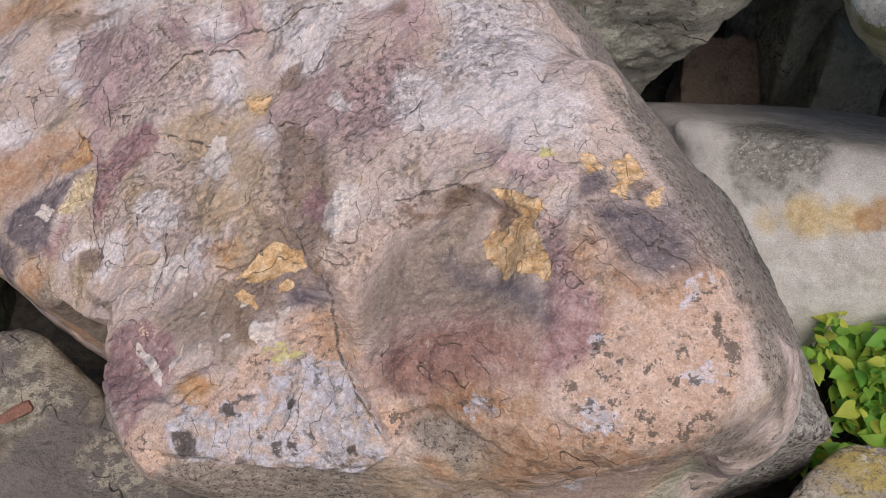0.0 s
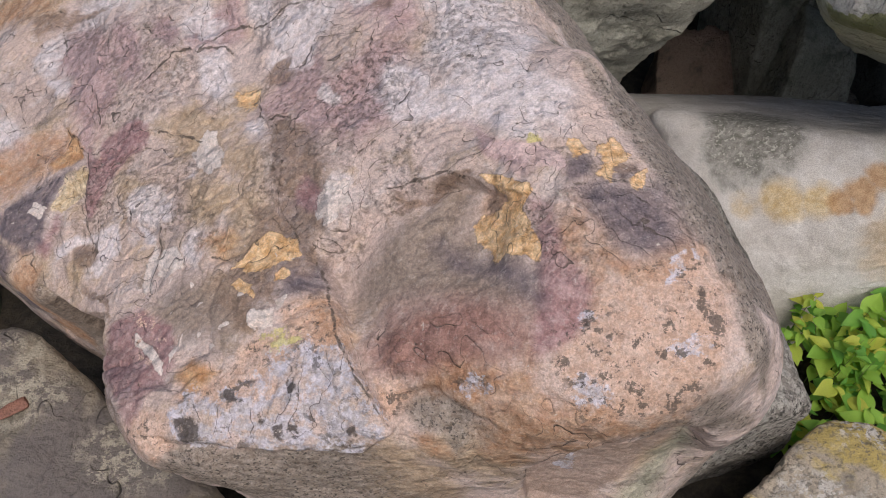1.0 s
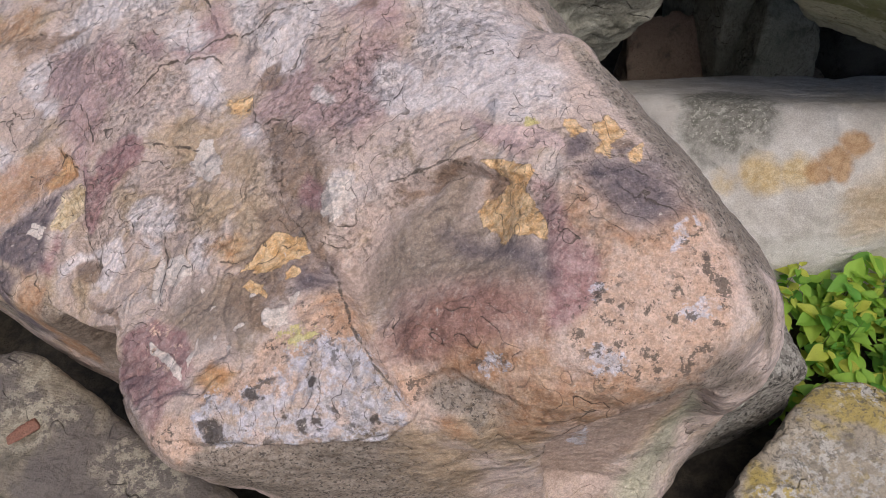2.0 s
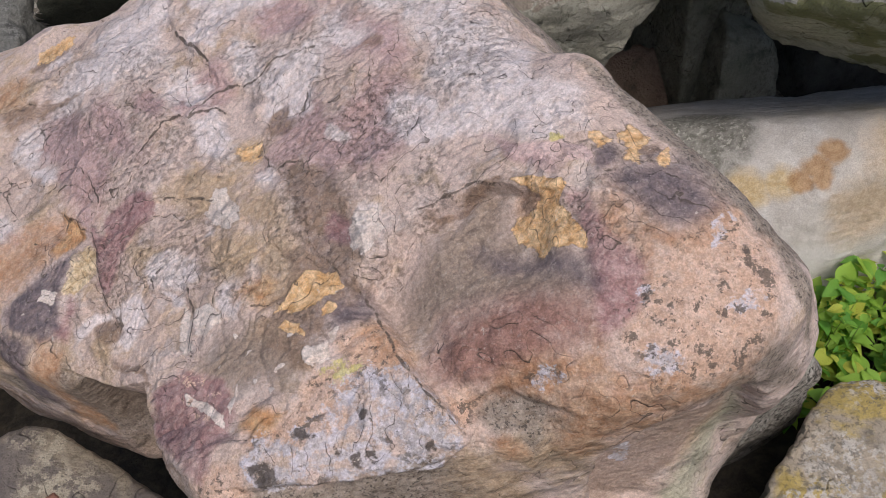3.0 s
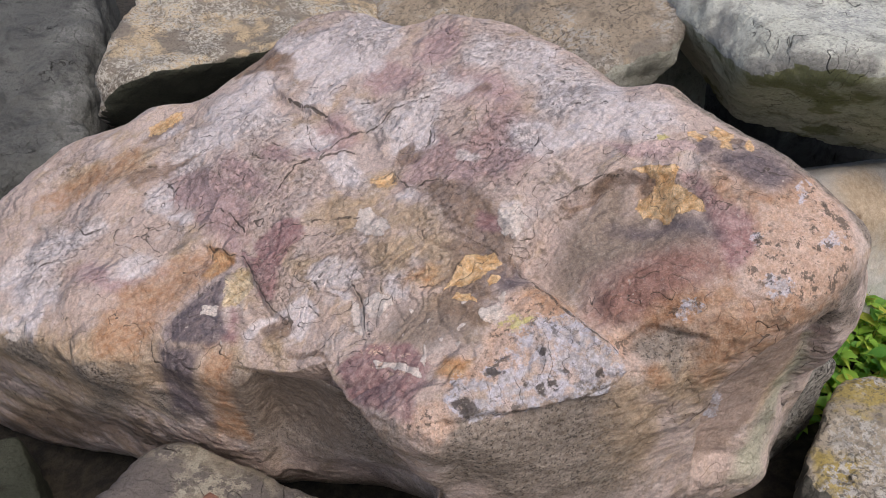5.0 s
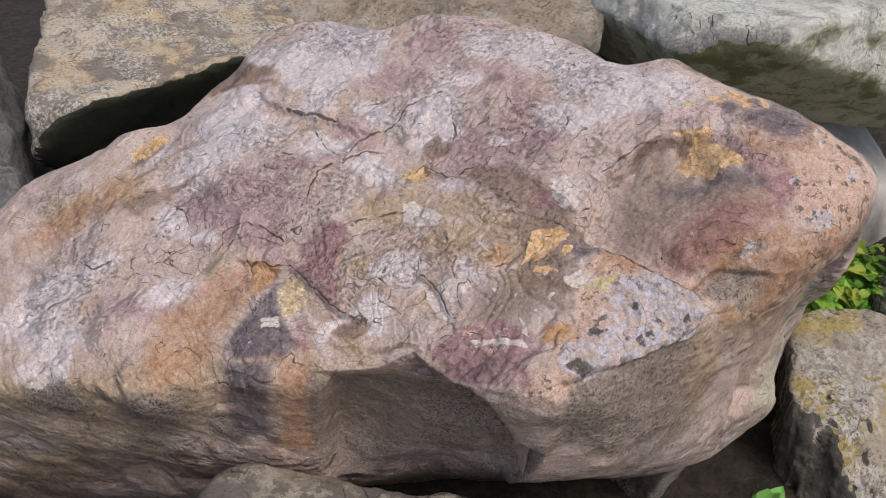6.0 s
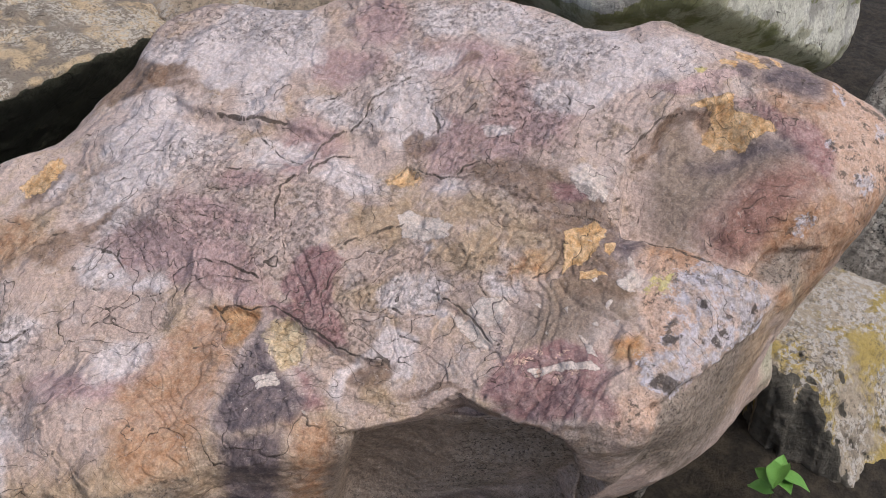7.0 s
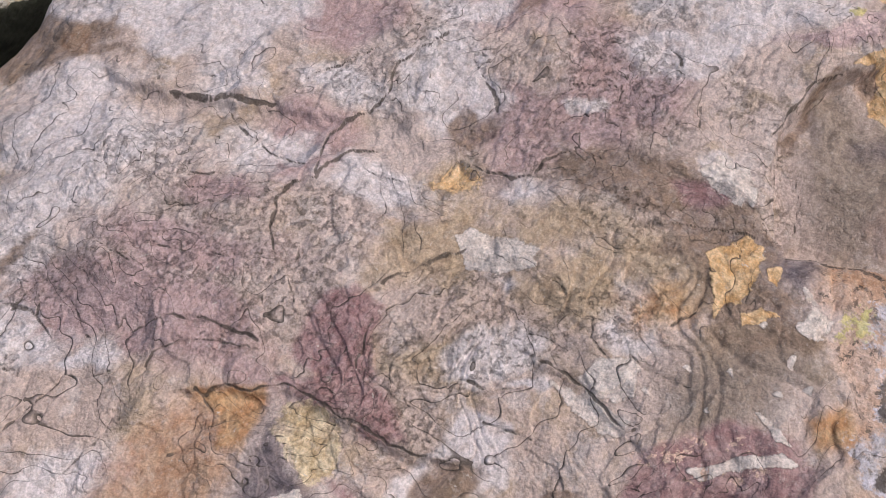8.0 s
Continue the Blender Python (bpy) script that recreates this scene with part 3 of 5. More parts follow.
patch("chalk", 0.030, (-1.005, 1.298), (-0.959, 1.369), (-0.884, 1.381), (-0.847, 1.331), (-0.890, 1.321), (-0.893, 1.241), (-0.923, 1.189), (-0.980, 1.218))
patch("chalk", 0.045, (-0.918, 1.523), (-0.829, 1.483), (-0.734, 1.543), (-0.608, 1.648), (-0.675, 1.390), (-0.730, 1.310), (-0.773, 1.287), (-0.801, 1.298), (-0.782, 1.362), (-0.835, 1.436))
patch("chalk", 0.015, (-0.606, 1.247), (-0.557, 1.256), (-0.531, 1.211), (-0.531, 1.156), (-0.559, 1.131), (-0.591, 1.146), (-0.619, 1.190))
patch("chalk", 0.020, (-0.713, 1.137), (-0.676, 1.137), (-0.653, 1.096), (-0.687, 1.082), (-0.718, 1.109))
patch("chalk", 0.050, (-0.318, 1.270), (-0.249, 1.261), (-0.225, 1.184), (-0.266, 1.107), (-0.312, 1.115), (-0.319, 1.169))
patch("chalk", 0.012, (-0.798, 0.809), (-0.777, 0.839), (-0.743, 0.847), (-0.705, 0.872), (-0.679, 0.841), (-0.700, 0.800), (-0.719, 0.805), (-0.717, 0.831), (-0.743, 0.843), (-0.772, 0.820), (-0.786, 0.789))
patch("chalk", 0.040, (-1.312, 0.950), (-1.275, 0.979), (-1.226, 0.906), (-1.190, 0.914), (-1.171, 0.870), (-1.243, 0.864), (-1.290, 0.886))
# cream
patch("cream", 0.012, (-0.413, 1.004), (-0.385, 1.021), (-0.370, 0.990), (-0.379, 0.961), (-0.391, 0.951), (-0.396, 0.981))
patch("cream", 0.012, (-0.636, 1.021), (-0.623, 1.032), (-0.580, 0.987), (-0.601, 0.975), (-0.625, 0.996))
patch("cream", 0.010, (-0.610, 0.845), (-0.589, 0.868), (-0.556, 0.854), (-0.574, 0.831), (-0.590, 0.831))
patch("cream", 0.012, (-0.630, 0.841), (-0.612, 0.849), (-0.589, 0.812), (-0.603, 0.801))
patch("cream", 0.010, (-0.426, 0.828), (-0.400, 0.841), (-0.397, 0.828), (-0.412, 0.820))
patch("cream", 0.008, (-0.404, 0.855), (-0.393, 0.865), (-0.390, 0.851), (-0.398, 0.844))
patch("cream", 0.006, (-0.571, 0.833), (-0.563, 0.835), (-0.565, 0.825))
patch("cream", 0.006, (-0.529, 0.837), (-0.523, 0.837), (-0.526, 0.830))
patch("cream", 0.006, (-0.497, 0.823), (-0.491, 0.823), (-0.496, 0.816))
patch("cream", 0.006, (-0.454, 0.844), (-0.447, 0.844), (-0.454, 0.837))
patch("cream", 0.006, (-0.453, 0.810), (-0.447, 0.813), (-0.453, 0.799), (-0.459, 0.797))
patch("cream", 0.006, (-0.477, 0.787), (-0.472, 0.788), (-0.475, 0.780))
patch("cream", 0.006, (-0.535, 0.801), (-0.529, 0.801), (-0.533, 0.796))
patch("cream", 0.006, (-0.457, 0.784), (-0.447, 0.783), (-0.454, 0.777))
patch("cream", 0.010, (-0.641, 1.032), (-0.623, 1.034), (-0.611, 0.994), (-0.590, 0.994), (-0.592, 0.971), (-0.624, 0.976), (-0.644, 0.998))
patch("cream", 0.012, (-1.276, 0.812), (-1.234, 0.845), (-1.227, 0.816), (-1.248, 0.805))
patch("cream", 0.008, (-0.610, 0.856), (-0.586, 0.867), (-0.559, 0.858), (-0.577, 0.830), (-0.609, 0.840))
patch("cream", 0.012, (-0.632, 0.867), (-0.618, 0.849), (-0.589, 0.813), (-0.616, 0.812), (-0.629, 0.839))
patch("cream", 0.012, (-0.411, 1.010), (-0.384, 1.017), (-0.372, 0.976), (-0.400, 0.954), (-0.411, 0.983))
patch("cream", 0.010, (-0.885, 0.860), (-0.856, 0.859), (-0.852, 0.841), (-0.880, 0.841))
patch("cream", 0.007, (-0.570, 0.759), (-0.502, 0.744), (-0.497, 0.733), (-0.566, 0.747))
patch("cream", 0.008, (-0.499, 0.779), (-0.492, 0.768), (-0.493, 0.744), (-0.501, 0.753))
patch("cream", 0.010, (-0.433, 0.833), (-0.403, 0.849), (-0.400, 0.834), (-0.420, 0.816), (-0.432, 0.819))
# ember
patch("ember", 0.050, (-0.544, 0.911), (-0.503, 0.900), (-0.497, 0.874), (-0.526, 0.869), (-0.546, 0.889))
patch("ember", 0.015, (-0.902, 0.973), (-0.846, 0.956), (-0.860, 0.925), (-0.884, 0.908), (-0.902, 0.914), (-0.892, 0.942))
patch("ember", 0.020, (-0.470, 0.763), (-0.432, 0.759), (-0.444, 0.728), (-0.484, 0.731))
# fleck
patch("fleck", 0.030, (-0.600, 0.786), (-0.562, 0.787), (-0.517, 0.764), (-0.522, 0.727), (-0.593, 0.756))
# grime
patch("grime", 0.018, (-0.220, 0.819), (-0.200, 0.828), (-0.152, 0.812), (-0.142, 0.783), (-0.158, 0.758), (-0.185, 0.789), (-0.201, 0.778), (-0.219, 0.791))
patch("grime", 0.030, (-0.429, 0.668), (-0.356, 0.699), (-0.251, 0.720), (-0.272, 0.670), (-0.264, 0.618), (-0.483, 0.590), (-0.441, 0.640))
patch("grime", 0.020, (0.041, 0.873), (0.109, 0.912), (0.133, 0.891), (0.068, 0.865))
# recess along the front ledge: dark grime with the recess's shade mixed in
patch("grime", 0.060, (-0.771, 0.716), (-0.670, 0.722), (-0.594, 0.690), (-0.553, 0.641), (-0.509, 0.604), (-0.638, 0.630), (-0.774, 0.649), (-0.824, 0.676))
patch("grime", 0.050, (-1.062, 0.743), (-0.990, 0.756), (-1.040, 0.713), (-1.195, 0.706))
patch("grime", 0.012, (-0.186, 1.224), (-0.141, 1.207), (-0.071, 1.162), (-0.023, 1.126), (0.018, 1.088), (0.057, 1.042), (0.084, 1.001), (0.116, 0.949), (0.131, 0.922), (0.087, 0.960), (0.052, 1.007), (0.015, 1.042), (-0.032, 1.078), (-0.086, 1.134), (-0.127, 1.168))
# ink
patch("ink", 0.050, (-0.124, 1.065), (-0.104, 1.080), (-0.069, 1.087), (-0.042, 1.085), (-0.019, 1.061), (-0.008, 1.041), (-0.027, 1.016), (-0.049, 1.010), (-0.071, 1.027), (-0.107, 1.050))
patch("ink", 0.020, (-0.136, 1.106), (-0.116, 1.101), (-0.110, 1.082), (-0.130, 1.067), (-0.137, 1.079))
patch("ink", 0.040, (-0.254, 0.968), (-0.203, 0.965), (-0.133, 0.974), (-0.117, 0.941), (-0.165, 0.954), (-0.221, 0.955))
patch("ink", 0.020, (-0.402, 0.884), (-0.382, 0.910), (-0.358, 0.882), (-0.377, 0.870))
patch("ink", 0.020, (-0.417, 0.891), (-0.378, 0.894), (-0.361, 0.873), (-0.397, 0.857))
patch("ink", 0.020, (-0.936, 0.823), (-0.895, 0.887), (-0.856, 0.919), (-0.852, 0.859), (-0.823, 0.807), (-0.851, 0.786), (-0.931, 0.800))
patch("ink", 0.030, (-0.940, 0.794), (-0.860, 0.782), (-0.877, 0.692), (-0.944, 0.704))
# lichen
patch("lichen", 0.012, (-0.076, 0.943), (-0.066, 0.948), (-0.059, 0.933), (-0.070, 0.931))
patch("lichen", 0.020, (0.019, 0.946), (0.048, 0.964), (0.062, 0.954), (0.032, 0.936), (0.018, 0.938))
patch("lichen", 0.020, (-0.006, 1.022), (0.006, 1.032), (0.007, 1.017), (-0.007, 1.001))
patch("lichen", 0.020, (-0.062, 0.891), (-0.039, 0.890), (-0.024, 0.874), (-0.044, 0.865), (-0.063, 0.874))
patch("lichen", 0.015, (-0.176, 0.835), (-0.148, 0.854), (-0.137, 0.846), (-0.155, 0.828))
patch("lichen", 0.028, (-0.389, 0.805), (-0.354, 0.822), (-0.306, 0.829), (-0.275, 0.806), (-0.249, 0.783), (-0.229, 0.757), (-0.242, 0.734), (-0.293, 0.715), (-0.379, 0.693), (-0.441, 0.680), (-0.454, 0.701), (-0.403, 0.726), (-0.360, 0.740), (-0.361, 0.793))
patch("lichen", 0.008, (-0.070, 0.754), (-0.039, 0.760), (-0.039, 0.740), (-0.058, 0.740))
patch("lichen", 0.006, (-0.051, 0.787), (-0.039, 0.790), (-0.037, 0.786), (-0.046, 0.784))
patch("lichen", 0.020, (-0.452, 0.732), (-0.418, 0.732), (-0.344, 0.816), (-0.302, 0.824), (-0.248, 0.760), (-0.237, 0.739), (-0.363, 0.698), (-0.427, 0.672), (-0.463, 0.702))
# sage
patch("sage", 0.030, (0.068, 0.813), (0.075, 0.842), (0.098, 0.823), (0.052, 0.689), (-0.008, 0.671), (0.022, 0.730))
# mauve
patch("mauve", 0.050, (-0.922, 1.114), (-0.876, 1.088), (-0.843, 1.024), (-0.831, 0.984), (-0.871, 1.019), (-0.912, 1.054), (-0.945, 1.086))
patch("mauve", 0.040, (-0.452, 1.188), (-0.396, 1.178), (-0.375, 1.118), (-0.419, 1.054), (-0.465, 1.075), (-0.480, 1.121))
patch("mauve", 0.050, (-0.411, 1.161), (-0.350, 1.165), (-0.344, 1.098), (-0.395, 1.103))
patch("mauve", 0.040, (-0.967, 1.147), (-0.901, 1.121), (-0.851, 1.018), (-0.829, 0.929), (-0.890, 0.991), (-0.955, 1.061))
patch("mauve", 0.050, (-0.443, 1.200), (-0.389, 1.171), (-0.368, 1.102), (-0.419, 1.074), (-0.465, 1.122))
patch("mauve", 0.050, (-0.543, 1.315), (-0.445, 1.288), (-0.455, 1.237), (-0.532, 1.243))
# ochre
patch("ochre", 0.010, (-0.229, 1.049), (-0.207, 1.056), (-0.168, 1.055), (-0.162, 1.047), (-0.169, 1.026), (-0.155, 1.013), (-0.137, 0.995), (-0.132, 0.980), (-0.151, 0.979), (-0.170, 0.977), (-0.183, 0.966), (-0.195, 0.980), (-0.213, 0.986), (-0.226, 0.997), (-0.220, 1.007), (-0.200, 1.021), (-0.196, 1.040), (-0.209, 1.041))
patch("ochre", 0.018, (-0.121, 1.120), (-0.103, 1.131), (-0.084, 1.119), (-0.084, 1.107), (-0.093, 1.097), (-0.092, 1.083), (-0.107, 1.083), (-0.106, 1.100))
patch("ochre", 0.012, (-0.151, 1.117), (-0.140, 1.120), (-0.124, 1.109), (-0.133, 1.097), (-0.143, 1.104))
patch("ochre", 0.010, (-0.075, 1.090), (-0.061, 1.103), (-0.057, 1.082), (-0.065, 1.081))
patch("ochre", 0.012, (-0.468, 0.885), (-0.446, 0.919), (-0.416, 0.926), (-0.404, 0.911), (-0.430, 0.885), (-0.448, 0.873))
patch("ochre", 0.010, (-0.458, 0.852), (-0.445, 0.858), (-0.435, 0.847), (-0.450, 0.844))
patch("ochre", 0.008, (-0.448, 0.926), (-0.428, 0.924), (-0.441, 0.898), (-0.466, 0.872), (-0.485, 0.863), (-0.466, 0.890))
patch("ochre", 0.008, (-0.416, 0.891), (-0.401, 0.886), (-0.416, 0.870), (-0.422, 0.879))
patch("ochre", 0.008, (-0.464, 0.859), (-0.448, 0.854), (-0.457, 0.844), (-0.469, 0.847))
patch("ochre", 0.018, (-1.135, 1.278), (-1.067, 1.317), (-1.060, 1.292), (-1.099, 1.253), (-1.125, 1.256))
patch("ochre", 0.030, (-0.634, 1.097), (-0.601, 1.101), (-0.589, 1.080), (-0.621, 1.077))
patch("ochre", 0.010, (-0.454, 0.926), (-0.418, 0.925), (-0.425, 0.898), (-0.456, 0.868), (-0.476, 0.872), (-0.466, 0.900))
patch("ochre", 0.008, (-0.464, 0.856), (-0.445, 0.855), (-0.453, 0.844), (-0.465, 0.846))
# peach
patch("peach", 0.030, (-0.089, 0.925), (-0.076, 0.964), (-0.050, 0.995), (-0.007, 1.025), (0.013, 1.038), (0.048, 1.012), (0.063, 0.993), (0.068, 0.953), (0.067, 0.919), (0.047, 0.889), (0.007, 0.866), (-0.048, 0.855), (-0.073, 0.865), (-0.091, 0.889))
patch("peach", 0.012, (-0.119, 0.902), (-0.108, 0.908), (-0.100, 0.897), (-0.111, 0.889))
patch("peach", 0.012, (-0.078, 0.991), (-0.069, 0.996), (-0.064, 0.986), (-0.073, 0.982))
patch("peach", 0.025, (-0.257, 0.811), (-0.230, 0.819), (-0.210, 0.816), (-0.217, 0.773), (-0.233, 0.766))
patch("peach", 0.020, (-0.414, 0.765), (-0.361, 0.792), (-0.357, 0.750), (-0.411, 0.727), (-0.443, 0.724), (-0.445, 0.749))
patch("peach", 0.030, (-0.390, 0.866), (-0.347, 0.871), (-0.311, 0.837), (-0.330, 0.819), (-0.377, 0.825), (-0.396, 0.840))
patch("peach", 0.022, (-0.525, 0.695), (-0.469, 0.695), (-0.444, 0.667), (-0.466, 0.635), (-0.520, 0.658))
patch("peach", 0.020, (-0.417, 0.815), (-0.349, 0.822), (-0.374, 0.756), (-0.424, 0.757))
# plum
patch("plum", 0.028, (-0.165, 1.037), (-0.139, 1.045), (-0.113, 0.997), (-0.086, 0.986), (-0.067, 0.963), (-0.071, 0.933), (-0.085, 0.902), (-0.109, 0.893), (-0.113, 0.936), (-0.129, 0.969), (-0.145, 1.003))
patch("plum", 0.020, (-0.831, 0.946), (-0.783, 0.948), (-0.757, 0.909), (-0.757, 0.863), (-0.791, 0.877), (-0.790, 0.912))
patch("plum", 0.020, (-0.621, 0.727), (-0.570, 0.719), (-0.501, 0.739), (-0.478, 0.726), (-0.527, 0.692), (-0.575, 0.690))
patch("plum", 0.025, (-0.442, 1.003), (-0.402, 0.992), (-0.403, 0.963), (-0.436, 0.964))
patch("plum", 0.030, (-0.828, 0.853), (-0.810, 0.839), (-0.805, 0.794), (-0.834, 0.792))
patch("plum", 0.014, (-0.820, 0.981), (-0.779, 1.018), (-0.744, 1.017), (-0.727, 0.985), (-0.752, 0.963), (-0.761, 0.926), (-0.793, 0.937), (-0.816, 0.963))
patch("plum", 0.014, (-0.837, 0.960), (-0.793, 0.937), (-0.761, 0.879), (-0.772, 0.863), (-0.799, 0.900), (-0.828, 0.934))
patch("plum", 0.020, (-0.627, 0.752), (-0.600, 0.786), (-0.525, 0.784), (-0.479, 0.748), (-0.505, 0.705), (-0.506, 0.664), (-0.567, 0.693), (-0.614, 0.730))
# rose
patch("rose", 0.020, (-0.095, 0.754), (-0.074, 0.784), (-0.030, 0.819), (0.027, 0.846), (0.069, 0.835), (0.033, 0.774), (-0.021, 0.699), (-0.075, 0.674), (-0.097, 0.721))
# rough
patch("rough", 0.060, (-1.275, 0.979), (-1.220, 1.046), (-1.153, 1.004), (-1.181, 0.951), (-1.139, 0.885), (-1.217, 0.898), (-1.273, 0.919))
patch("rough", 0.060, (-0.851, 1.150), (-0.795, 1.142), (-0.776, 1.089), (-0.840, 1.089))
# rust
patch("rust", 0.012, (-0.224, 1.033), (-0.206, 1.042), (-0.193, 1.035), (-0.198, 1.015), (-0.214, 1.005), (-0.224, 1.016))
patch("rust", 0.050, (-0.206, 0.826), (-0.167, 0.856), (-0.107, 0.884), (-0.072, 0.860), (-0.099, 0.822), (-0.146, 0.814))
patch("rust", 0.035, (-0.144, 1.041), (-0.114, 1.054), (-0.076, 1.025), (-0.042, 1.006), (-0.009, 1.047), (0.008, 1.033), (-0.022, 0.993), (-0.058, 0.981), (-0.069, 0.960), (-0.092, 0.978), (-0.117, 0.990))
patch("rust", 0.050, (-0.152, 0.842), (-0.106, 0.879), (-0.068, 0.867), (0.008, 0.860), (0.044, 0.880), (-0.014, 0.834), (-0.068, 0.795), (-0.124, 0.768), (-0.145, 0.808))
patch("rust", 0.020, (-0.207, 0.767), (-0.183, 0.778), (-0.164, 0.756), (-0.181, 0.741), (-0.197, 0.750))
patch("rust", 0.040, (-0.374, 0.871), (-0.343, 0.869), (-0.311, 0.837), (-0.342, 0.835))
patch("rust", 0.020, (-0.482, 0.745), (-0.449, 0.755), (-0.429, 0.734), (-0.464, 0.718))
patch("rust", 0.050, (-1.342, 1.108), (-1.285, 1.148), (-1.192, 1.186), (-1.141, 1.217), (-1.116, 1.171), (-1.191, 1.126), (-1.281, 1.088))
patch("rust", 0.050, (-1.055, 0.893), (-0.967, 0.942), (-0.894, 0.967), (-0.878, 0.947), (-0.903, 0.894), (-0.951, 0.840), (-0.982, 0.779), (-1.046, 0.776), (-1.068, 0.824))
patch("rust", 0.035, (-0.855, 0.785), (-0.813, 0.771), (-0.818, 0.674), (-0.870, 0.684))
patch("rust", 0.012, (-0.921, 1.442), (-0.889, 1.438), (-0.887, 1.398), (-0.913, 1.403))
# slate
patch("slate", 0.060, (-0.337, 0.921), (-0.302, 0.990), (-0.259, 1.032), (-0.228, 1.044), (-0.225, 1.013), (-0.226, 0.993), (-0.182, 0.963), (-0.133, 0.974), (-0.116, 0.947), (-0.135, 0.918), (-0.196, 0.909), (-0.265, 0.891), (-0.317, 0.872), (-0.353, 0.903))
patch("slate", 0.050, (-0.549, 0.840), (-0.471, 0.852), (-0.428, 0.835), (-0.437, 0.791), (-0.493, 0.769), (-0.551, 0.781), (-0.564, 0.815))
# hollow below the front ledge: its shade put into colour, with dark grime
patch("slate", 0.060, (-0.827, 0.735), (-0.749, 0.726), (-0.678, 0.736), (-0.642, 0.682), (-0.662, 0.648), (-0.799, 0.678))
# sulphur
patch("sulphur", 0.010, (-0.192, 1.110), (-0.181, 1.116), (-0.175, 1.107), (-0.185, 1.100))
patch("sulphur", 0.025, (-0.405, 0.807), (-0.380, 0.831), (-0.355, 0.825), (-0.373, 0.803))
# umber
patch("umber", 0.015, (-0.094, 1.100), (-0.075, 1.107), (-0.063, 1.097), (-0.081, 1.086))
patch("umber", 0.030, (-0.487, 0.881), (-0.433, 0.927), (-0.394, 0.914), (-0.381, 0.882), (-0.415, 0.856), (-0.465, 0.857))
patch("umber", 0.020, (-0.833, 0.928), (-0.821, 0.928), (-0.816, 0.912), (-0.827, 0.911), (-0.832, 0.916))
patch("umber", 0.018, (-0.840, 0.880), (-0.828, 0.880), (-0.832, 0.869), (-0.843, 0.868))
patch("umber", 0.020, (-0.446, 0.931), (-0.414, 0.918), (-0.410, 0.886), (-0.446, 0.852), (-0.476, 0.848), (-0.460, 0.882))
patch("umber", 0.050, (-1.422, 0.739), (-1.225, 0.729), (-1.006, 0.685), (-0.888, 0.665), (-0.955, 0.650), (-1.194, 0.674), (-1.614, 0.708))
patch("umber", 0.025, (-0.460, 0.973), (-0.428, 0.986), (-0.396, 0.971), (-0.392, 0.943), (-0.419, 0.940), (-0.446, 0.953))
patch("umber", 0.020, (-0.519, 1.056), (-0.481, 1.065), (-0.469, 1.042), (-0.495, 1.030))
patch("umber", 0.020, (-0.531, 1.053), (-0.476, 1.058), (-0.443, 1.014), (-0.484, 0.996), (-0.524, 1.020))
patch("umber", 0.030, (-0.493, 0.855), (-0.426, 0.847), (-0.429, 0.813), (-0.478, 0.820))
patch("umber", 0.025, (-1.146, 1.143), (-1.069, 1.178), (-1.064, 1.136), (-1.104, 1.112))
patch("umber", 0.015, (-0.589, 1.134), (-0.549, 1.134), (-0.560, 1.110), (-0.589, 1.116))
patch("umber", 0.035, (-0.510, 1.057), (-0.461, 1.050), (-0.425, 1.031), (-0.400, 0.930), (-0.395, 0.872), (-0.433, 0.824), (-0.492, 0.842), (-0.470, 0.911), (-0.483, 0.976))
patch("umber", 0.020, (-0.995, 1.497), (-0.919, 1.492), (-0.870, 1.405), (-0.924, 1.400), (-0.985, 1.412))
# wine
patch("wine", 0.060, (-0.286, 0.834), (-0.279, 0.888), (-0.200, 0.921), (-0.121, 0.934), (-0.099, 0.898), (-0.128, 0.873), (-0.163, 0.839), (-0.218, 0.823), (-0.260, 0.820))
# yolk
patch("yolk", 0.012, (-0.857, 0.914), (-0.841, 0.934), (-0.816, 0.925), (-0.802, 0.892), (-0.823, 0.856), (-0.844, 0.860), (-0.852, 0.888))
crack(0.005, (-1.066, 1.001), (-1.045, 1.009), (-1.018, 1.021), (-1.006, 1.030))
crack(0.005, (-0.900, 0.974), (-0.895, 0.966), (-0.876, 0.969), (-0.860, 0.957), (-0.833, 0.950), (-0.817, 0.932), (-0.804, 0.907), (-0.786, 0.889), (-0.770, 0.866), (-0.748, 0.847))
crack(0.004, (-0.939, 0.929), (-0.916, 0.922), (-0.901, 0.930), (-0.896, 0.947), (-0.897, 0.967))
crack(0.004, (-0.956, 1.048), (-0.934, 1.051), (-0.916, 1.050), (-0.898, 1.050), (-0.877, 1.033))
crack(0.005, (-0.880, 1.040), (-0.864, 1.025), (-0.847, 1.011), (-0.840, 1.000))
crack(0.004, (-0.937, 1.012), (-0.927, 1.022), (-0.901, 1.023), (-0.872, 1.014), (-0.847, 0.997))
crack(0.005, (-0.721, 1.010), (-0.706, 1.013), (-0.681, 1.014), (-0.657, 1.014))
crack(0.006, (-0.829, 1.301), (-0.801, 1.275), (-0.775, 1.264), (-0.742, 1.241))
crack(0.004, (-0.782, 1.253), (-0.781, 1.229), (-0.768, 1.200), (-0.753, 1.178), (-0.736, 1.159))
crack(0.005, (-0.796, 1.071), (-0.790, 1.102), (-0.773, 1.129), (-0.753, 1.145), (-0.732, 1.139), (-0.715, 1.154), (-0.692, 1.155), (-0.665, 1.148))
